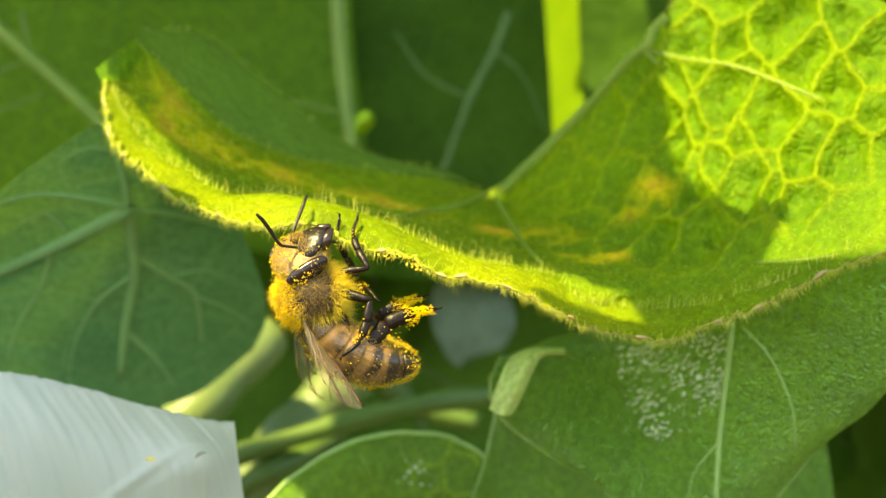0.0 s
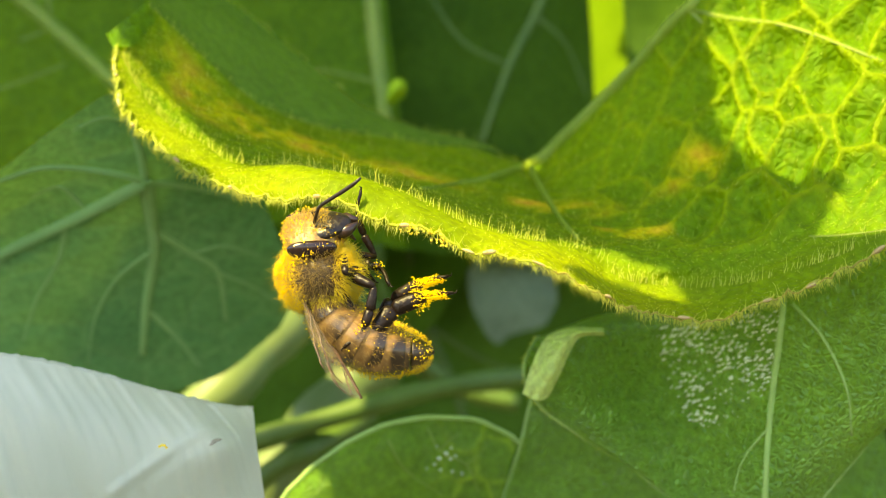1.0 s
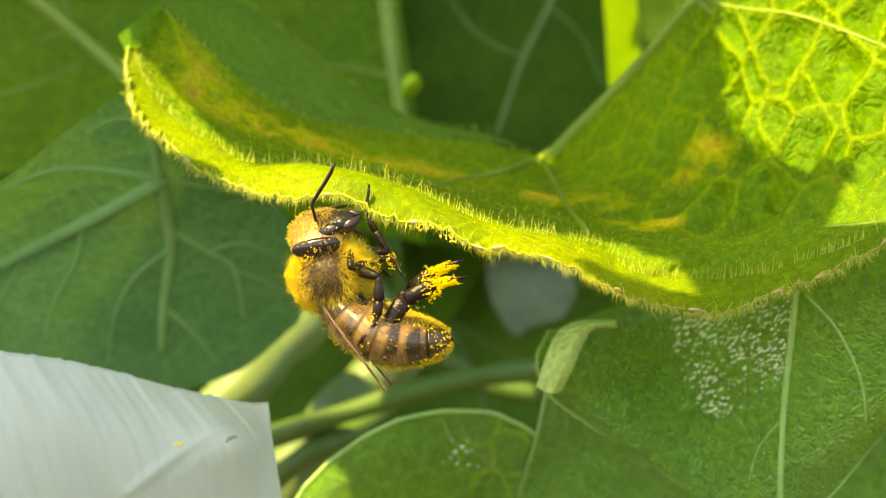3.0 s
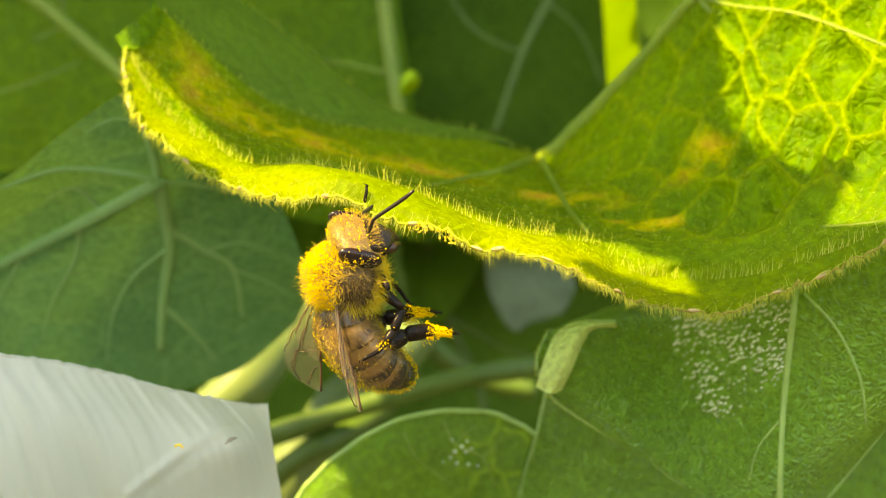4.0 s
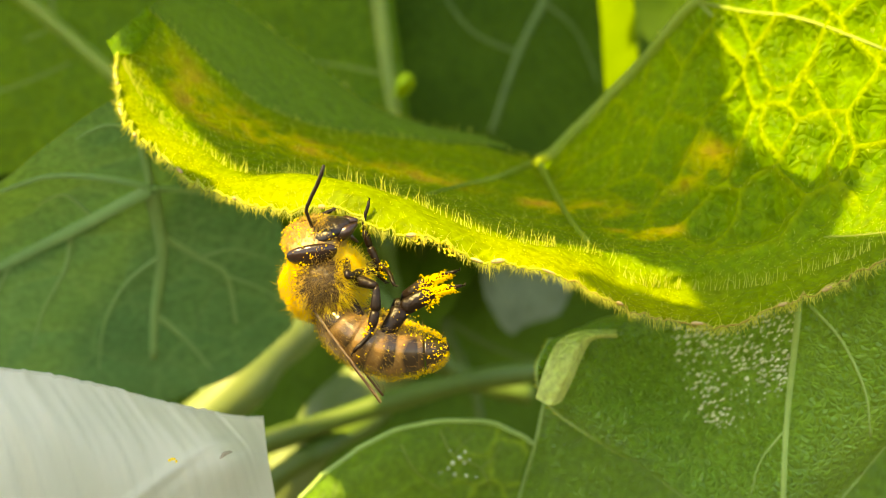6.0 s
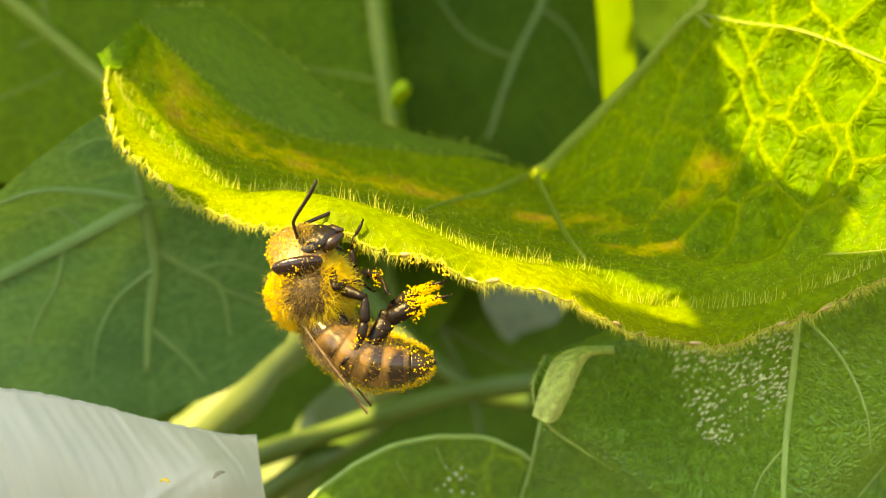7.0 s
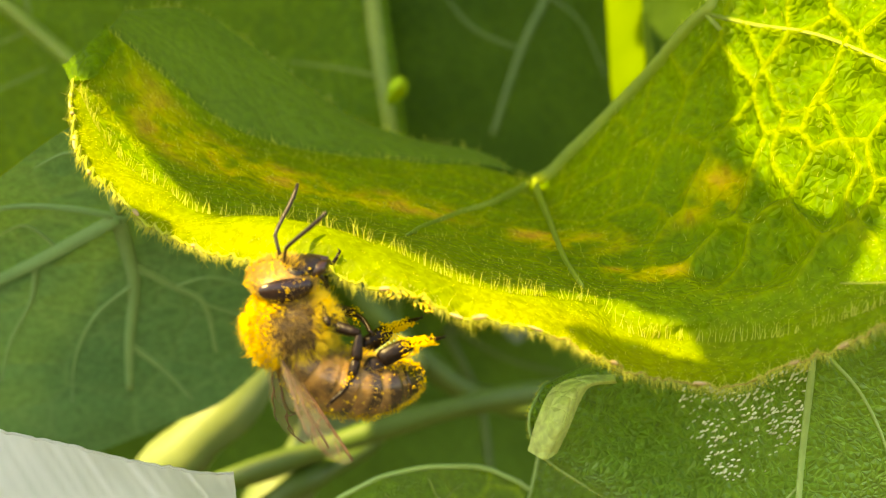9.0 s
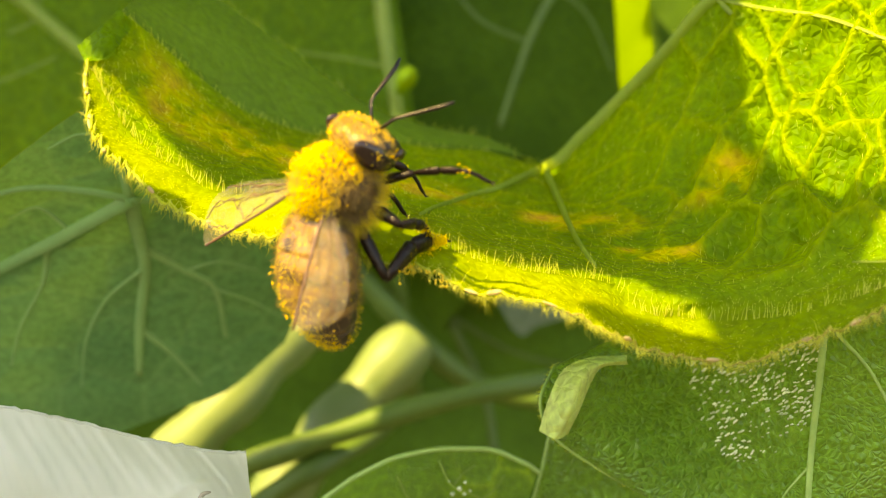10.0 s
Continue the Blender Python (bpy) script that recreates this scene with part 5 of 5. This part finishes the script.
            path = [g[round(i0 + (i1 - i0) * q / 12)][round(v0 + (v1 - v0) * q / 12)] for q in range(13)]
            tube(bm, path, (0.085 if v1 == 0 and v0 == 0 else 0.035) * BMM, 5)
            part("vein", bm, M_WINGVEIN, wing)
        wings.append((wing, name, sgn))
    # legs: a thigh, and under it a shin with its foot
    legs = []
    for kind, lf, lt, wide in (("fore", 2.4, 2.8, 0.3), ("mid", 2.3, 2.6, 0.38), ("hind", 3.7, 5.0, 0.38)):
        for sgn in (-1, 1):
            bm = bmesh.new()
            tube(bm, [Vector((0, 0, z * lf)) * BMM for z in (0, 0.12, 0.45, 0.8, 1.0)], [BMM * wide * r for r in (0.6, 0.95, 1.0, 0.8, 0.6)], 9)
            femur = part("leg", bm, M_LEG, bee, "dark brown jointed leg")
            bm = bmesh.new()
            hl = 1.45 if kind == "hind" else 0.85
            k = -0.62 if kind == "hind" else -0.1
            tube(bm, [Vector((k * z / 0.58, 0, z * lt)) * BMM for z in (0, 0.1, 0.35, 0.54, 0.59)], [BMM * wide * r * hl for r in (0.45, 0.75, 1.0, 1.12, 0.7)], 10, 0.7)
            tube(bm, [Vector((k * (1 - z) / 0.42, 0.0, z * lt)) * BMM for z in (0.58, 0.64, 0.9, 1.0)], [BMM * wide * r * hl for r in (0.6, 1.0, 1.0, 0.6)], 10, 0.7)
            foot = [Vector(p) * BMM for p in ((0, 0, lt), (0.15, 0.05, lt + 0.5), (0.45, 0.05, lt + 0.95), (0.8, 0, lt + 1.35), (0.95, 0, lt + 1.6))]
            tube(bm, foot, [BMM * wide * r for r in (0.45, 0.42, 0.4, 0.36, 0.3)], 7)
            for q in (-1, 1):
                tube(bm, [foot[-1], foot[-1] + Vector((0.12, 0.12 * q, 0.14)) * BMM, foot[-1] + Vector((0.02, 0.2 * q, 0.3)) * BMM], [0.07 * BMM, 0.05 * BMM, 0.015 * BMM], 5)
            spots = []
            for _ in range({"fore": 15, "mid": 50, "hind": 800}[kind]):
                z = lt * (1.0 + 0.27 * rng.triangular(-0.8, 1.0, 0.35)) if rng.random() < 0.95 else lt * rng.uniform(0.1, 0.9)
                a = rng.uniform(0, 6.283)
                r = wide * (hl if z < lt else 0.8) * (0.55 + 0.65 * rng.random() ** 2 + 0.22 * math.sin(3.1 * z + 2 * a))
                x = 0 if z < lt else 0.6 * (z - lt)
                spots.append((Vector((x + r * math.cos(a), r * math.sin(a), z)), Vector((math.cos(a), math.sin(a), 0))))
            grains(spots, rng, 0.028, 0.058, 0.14, bm, 1)
            tibia = part("lower_leg", bm, M_LEG, femur, "dark leg end caked with yellow pollen")
            tibia.data.materials.append(M_POLLEN)
            legs.append((kind, sgn, femur, tibia, lf, lt))
    return bee, head, antennae, ab, wings, legs


BEE, HEAD, ANTENNAE, ABDOMEN, WINGS, LEGS = build_bee()

# seconds, thorax x, y, z in millimetres, lean in the picture plane, turn about the body's length, abdomen bend, left wing spread
FLIGHT = [
    (0, -7.40, 90.25, -3.21, -7, 14, -12, 0, -26, -40),
    (0.3, -6.80, 90.25, -4.20, -7, 18, -12, 0, -20, -38),
    (0.5, -7.40, 90.25, -2.95, -4, 15, -12, 0, 0, -36),
    (1, -8.14, 90.25, -3.34, -4, 5, -12, 0, 0, -38),
    (1.5, -8.51, 90.25, -2.85, -10, 0, -20, 0, 0, -30),
    (2, -7.84, 90.25, -3.18, -12, 3, -12, 0, 0, -30),
    (2.5, -8.16, 90.25, -3.45, -10, 0, -12, 0, 0, -38),
    (2.7, -8.24, 90.25, -3.54, -10, 0, -12, 0, 0, -38),
    (3.3, -7.80, 90.25, -2.99, -12, -20, -5, 0, 0, -20),
    (3.8, -8.50, 90.25, -2.03, -22, -70, 25, 0, 0, 0),
    (4, -7.10, 90.25, -3.60, 15, 34, -12, 0, 0, -40),
    (4.5, -8.64, 90.25, -4.40, -8, 8, -12, 0, 0, -30),
    (5, -7.84, 90.25, -3.77, -10, 6, -12, 0, 0, -35),
    (5.5, -8.22, 90.25, -3.68, -8, 0, -12, 0, 0, -30),
    (5.7, -8.17, 90.25, -3.24, -8, 0, -12, 0, 0, -30),
    (6.8, -8.33, 90.25, -2.60, -12, 2, -12, 0, 0, -35),
    (7, -8.60, 90.25, -2.25, -9, 0, -10, 0, 0, -35),
    (7.5, -8.30, 90.25, -2.50, -16, -10, -12, 0, 0, -40),
    (8, -8.97, 90.25, -2.42, -16, -5, -12, 0, 0, -38),
    (8.5, -8.46, 90.25, -2.71, -16, -8, -12, 0, 0, -38),
    (8.8, -8.90, 90.25, -1.16, -14, 5, -12, 0, 0, -35),
    (9, -8.20, 90.25, -2.05, -6, 20, -24, 0, 0, -20),
    (9.2, -8.95, 90.25, -0.75, 0, 28, -12, 0, 0, -25),
    (9.5, -7.68, 89.30, 1.12, -2, 50, 15, 16, 0, -5),
    (9.8, -6.76, 88.35, 3.67, 15, 46, 15, 14, 0, -5),
    (10, -6.00, 88.35, 4.83, 30, 45, 15, 14, 0, -10),
]


def bee_pose(x, y, z, lean, spin):
    base = Matrix(((0, 0, -1), (0, 1, 0), (1, 0, 0))).to_4x4()
    return pose(x * MM, y * MM, z * MM) @ Matrix.Rotation(radians(lean), 4, "Y") @ Matrix.Rotation(radians(spin), 4, "Z") @ base


def wing_pose(root, ahead, normal):
    x = Vector(ahead).normalized()
    z = Vector(normal)
    z = (z - x * z.dot(x)).normalized()
    m = Matrix((x, z.cross(x), z)).transposed().to_4x4()
    return Matrix.Translation(Vector(root) * BMM) @ m


HIPS = {"fore": (1.4, 0.8, -1.5), "mid": (0.1, 1.3, -1.6), "hind": (-1.1, 1.2, -1.4)}
# knee and ankle of each leg for the near (right) and far (left) side: hanging, and climbing
HANG = {("fore", -1): ((0.1, -2.9, -1.6), (0.3, 0.9, -3.4)), ("fore", 1): ((2.2, 2.4, -0.1), (4.2, 1.0, -1.7)),
        ("mid", -1): ((-0.7, -2.5, -3.3), (-3.6, -2.7, -2.5)), ("mid", 1): ((0.4, 2.9, -2.6), (0.2, 0.6, -4.2)),
        ("hind", -1): ((-5.0, -2.2, -2.6), (-1.3, -1.8, -7.1)), ("hind", 1): ((-4.4, 1.8, -2.9), (-0.6, 1.0, -7.0))}
CLIMB = {("fore", -1): ((2.0, -2.2, -2.8), (2.4, -0.8, -5.5)), ("fore", 1): ((2.4, 2.4, -2.4), (3.0, 1.6, -5.0)),
         ("mid", -1): ((0.0, -3.2, -2.2), (0.6, -2.4, -5.5)), ("mid", 1): ((0.4, 3.0, -2.6), (1.2, 2.0, -5.0)),
         ("hind", -1): ((-2.2, -2.6, -2.6), (-0.2, -2.0, -6.2)), ("hind", 1): ((-2.8, 2.6, -2.6), (-1.8, 2.0, -5.5))}
# a foreleg that reaches over the leaf at the end
REACH = {("fore", -1): ((3.0, -2.6, -2.2), (4.2, -4.6, -2.8))}
# one quick kick of a hind leg
KICK = {("hind", -1): ((-1.9, -3.4, -2.4), (-1.6, -6.5, -2.0))}


# where a foot holds on, in the world's millimetres: (from, to, place)
HOLDS = {("fore", 1): [(0, 9.25, (-6.3, 91.7, 1.9))],
         ("fore", -1): [(0, 0.35, (-5.1, 91.6, 2.2))],
         ("mid", 1): [(3.75, 3.85, (-1.4, 90.6, 0.0))]}


def leg_rows(kind, sgn, lf, lt):
    """Poses over time of a thigh in the bee's space, and of its shin in the thigh's space."""
    rng = random.Random(hash_of(kind, sgn))
    hip = Vector(HIPS[kind])
    hip.y *= sgn
    up, low = [], []
    for t, x, y, z, lean, spin, *rest in FLIGHT:
        f = min(1.0, max(0.0, (t - 9.0) / 0.5))
        knee = Vector(HANG[kind, sgn][0]).lerp(Vector(CLIMB[kind, sgn][0]), f)
        ankle = Vector(HANG[kind, sgn][1]).lerp(Vector(CLIMB[kind, sgn][1]), f)
        if t == 3.8 and (kind, sgn) in KICK:
            knee, ankle = Vector(KICK[kind, sgn][0]), Vector(KICK[kind, sgn][1])
        if t > 9.6 and (kind, sgn) in REACH:
            knee, ankle = Vector(REACH[kind, sgn][0]), Vector(REACH[kind, sgn][1])
        j = 0.12 if kind == "fore" else 0.22
        knee += Vector((rng.uniform(-j, j), rng.uniform(-j, j), rng.uniform(-j, j)))
        ankle += Vector((rng.uniform(-j, j), rng.uniform(-j, j), rng.uniform(-j, j)))
        for t0, t1, place in HOLDS.get((kind, sgn), ()):
            if t0 <= t <= t1:
                ankle = (bee_pose(x, y, z, lean, spin).inverted() @ (Vector(place) * MM)) / BMM
                way = ankle - hip
                shank = lt + 1.3
                d = min(way.length, lf + shank - 0.05)
                a = (lf * lf - shank * shank + d * d) / (2 * d)
                side = Vector((0.2, 0.35 * sgn, -1.0))
                way.normalize()
                side = (side - way * side.dot(way)).normalized()
                knee = hip + way * a + side * math.sqrt(max(0.0, lf * lf - a * a))
        m = along(hip, knee, (0, 1, 0))
        joint = m @ Matrix.Translation((0, 0, lf * BMM))
        w = along(joint.translation / BMM, ankle, (0, 1, 0))
        up.append((t, m))
        low.append((t, m.inverted() @ w))
    return up, low


def hash_of(kind, sgn):
    return {"fore": 1, "mid": 2, "hind": 3}[kind] * 10 + sgn


# angle of the feelers each half second
FEEL = [50, 65, 100, 70, 90, 105, 95, 60, 70, 90, 95, 75, 80, 85, 85, 92, 95, 88, 85, 80, 75]


def motions():
    walk(BEE, [(t, bee_pose(x, y, z, lean, spin)) for t, x, y, z, lean, spin, bend, side, nod, turn in FLIGHT])
    walk(ABDOMEN, [(t, pose(-0.00184, 0, -0.00026, 0, bend, side)) for t, x, y, z, lean, spin, bend, side, nod, turn in FLIGHT])
    walk(HEAD, [(t, pose(0.00208, 0, 0.0006, 10 if t < 0.4 else 22 if t < 0.9 else 0, nod, turn)) for t, x, y, z, lean, spin, bend, side, nod, turn in FLIGHT])
    swing = [0, 12, -8, 15, -5, 8, -12, 5, 14, -6, 10, -10, 6, 0, 12, -8, 5, -5, 8, 15, -10]
    for an, sgn in ANTENNAE:
        rows = [(k * 0.5, pose(0.0023, sgn * 0.0005, -0.0004, (-115 if k < 17 else -70 if k < 18 else -38) if sgn > 0 else (6 if k < 18 else 34), FEEL[k] + sgn * 0.3 * swing[(k + 3 * sgn) % 21], 0)) for k in range(21)]
        walk(an, rows)
    for wing, name, sgn in WINGS:
        y = sgn * (1.25 if name == "forewing" else 1.2)
        fold = wing_pose((-1.1, y, 1.25), (-0.86, sgn * 0.10, -0.46), (-0.46, sgn * 0.15, 0.86))
        half = wing_pose((-0.7, y, 1.25), (-0.95, sgn * 0.28, -0.15), (-0.2, sgn * 0.1, 0.95))
        wide = wing_pose((-0.5, y, 1.25), (-0.82, sgn * 0.56, 0.10), (0.1, -0.3, 1.0)) if sgn > 0 else wing_pose((-0.6, y, 1.25), (-0.92, sgn * 0.36, 0.0), (-0.1, sgn * 0.5, 0.9))
        open_back = wing_pose((-1.0, y, 1.2), (-0.88, sgn * 0.20, -0.42), (-0.35, -sgn * 0.55, 0.62))
        open_down = wing_pose((-1.0, y, 1.2), (-0.92, sgn * 0.20, -0.34), (-0.40, sgn * 0.42, 0.75))
        walk(wing, [(0, open_back), (0.8, open_back), (1.4, fold), (2.7, fold), (3.8, fold), (4.0, open_back), (4.2, open_back), (4.55, fold), (7.0, fold), (7.4, open_down), (8.6, open_down), (9.0, open_back), (9.3, half), (9.7, half), (10, wide)])
    for kind, sgn, femur, tibia, lf, lt in LEGS:
        up, low = leg_rows(kind, sgn, lf, lt)
        walk(femur, up)
        walk(tibia, low)


motions()
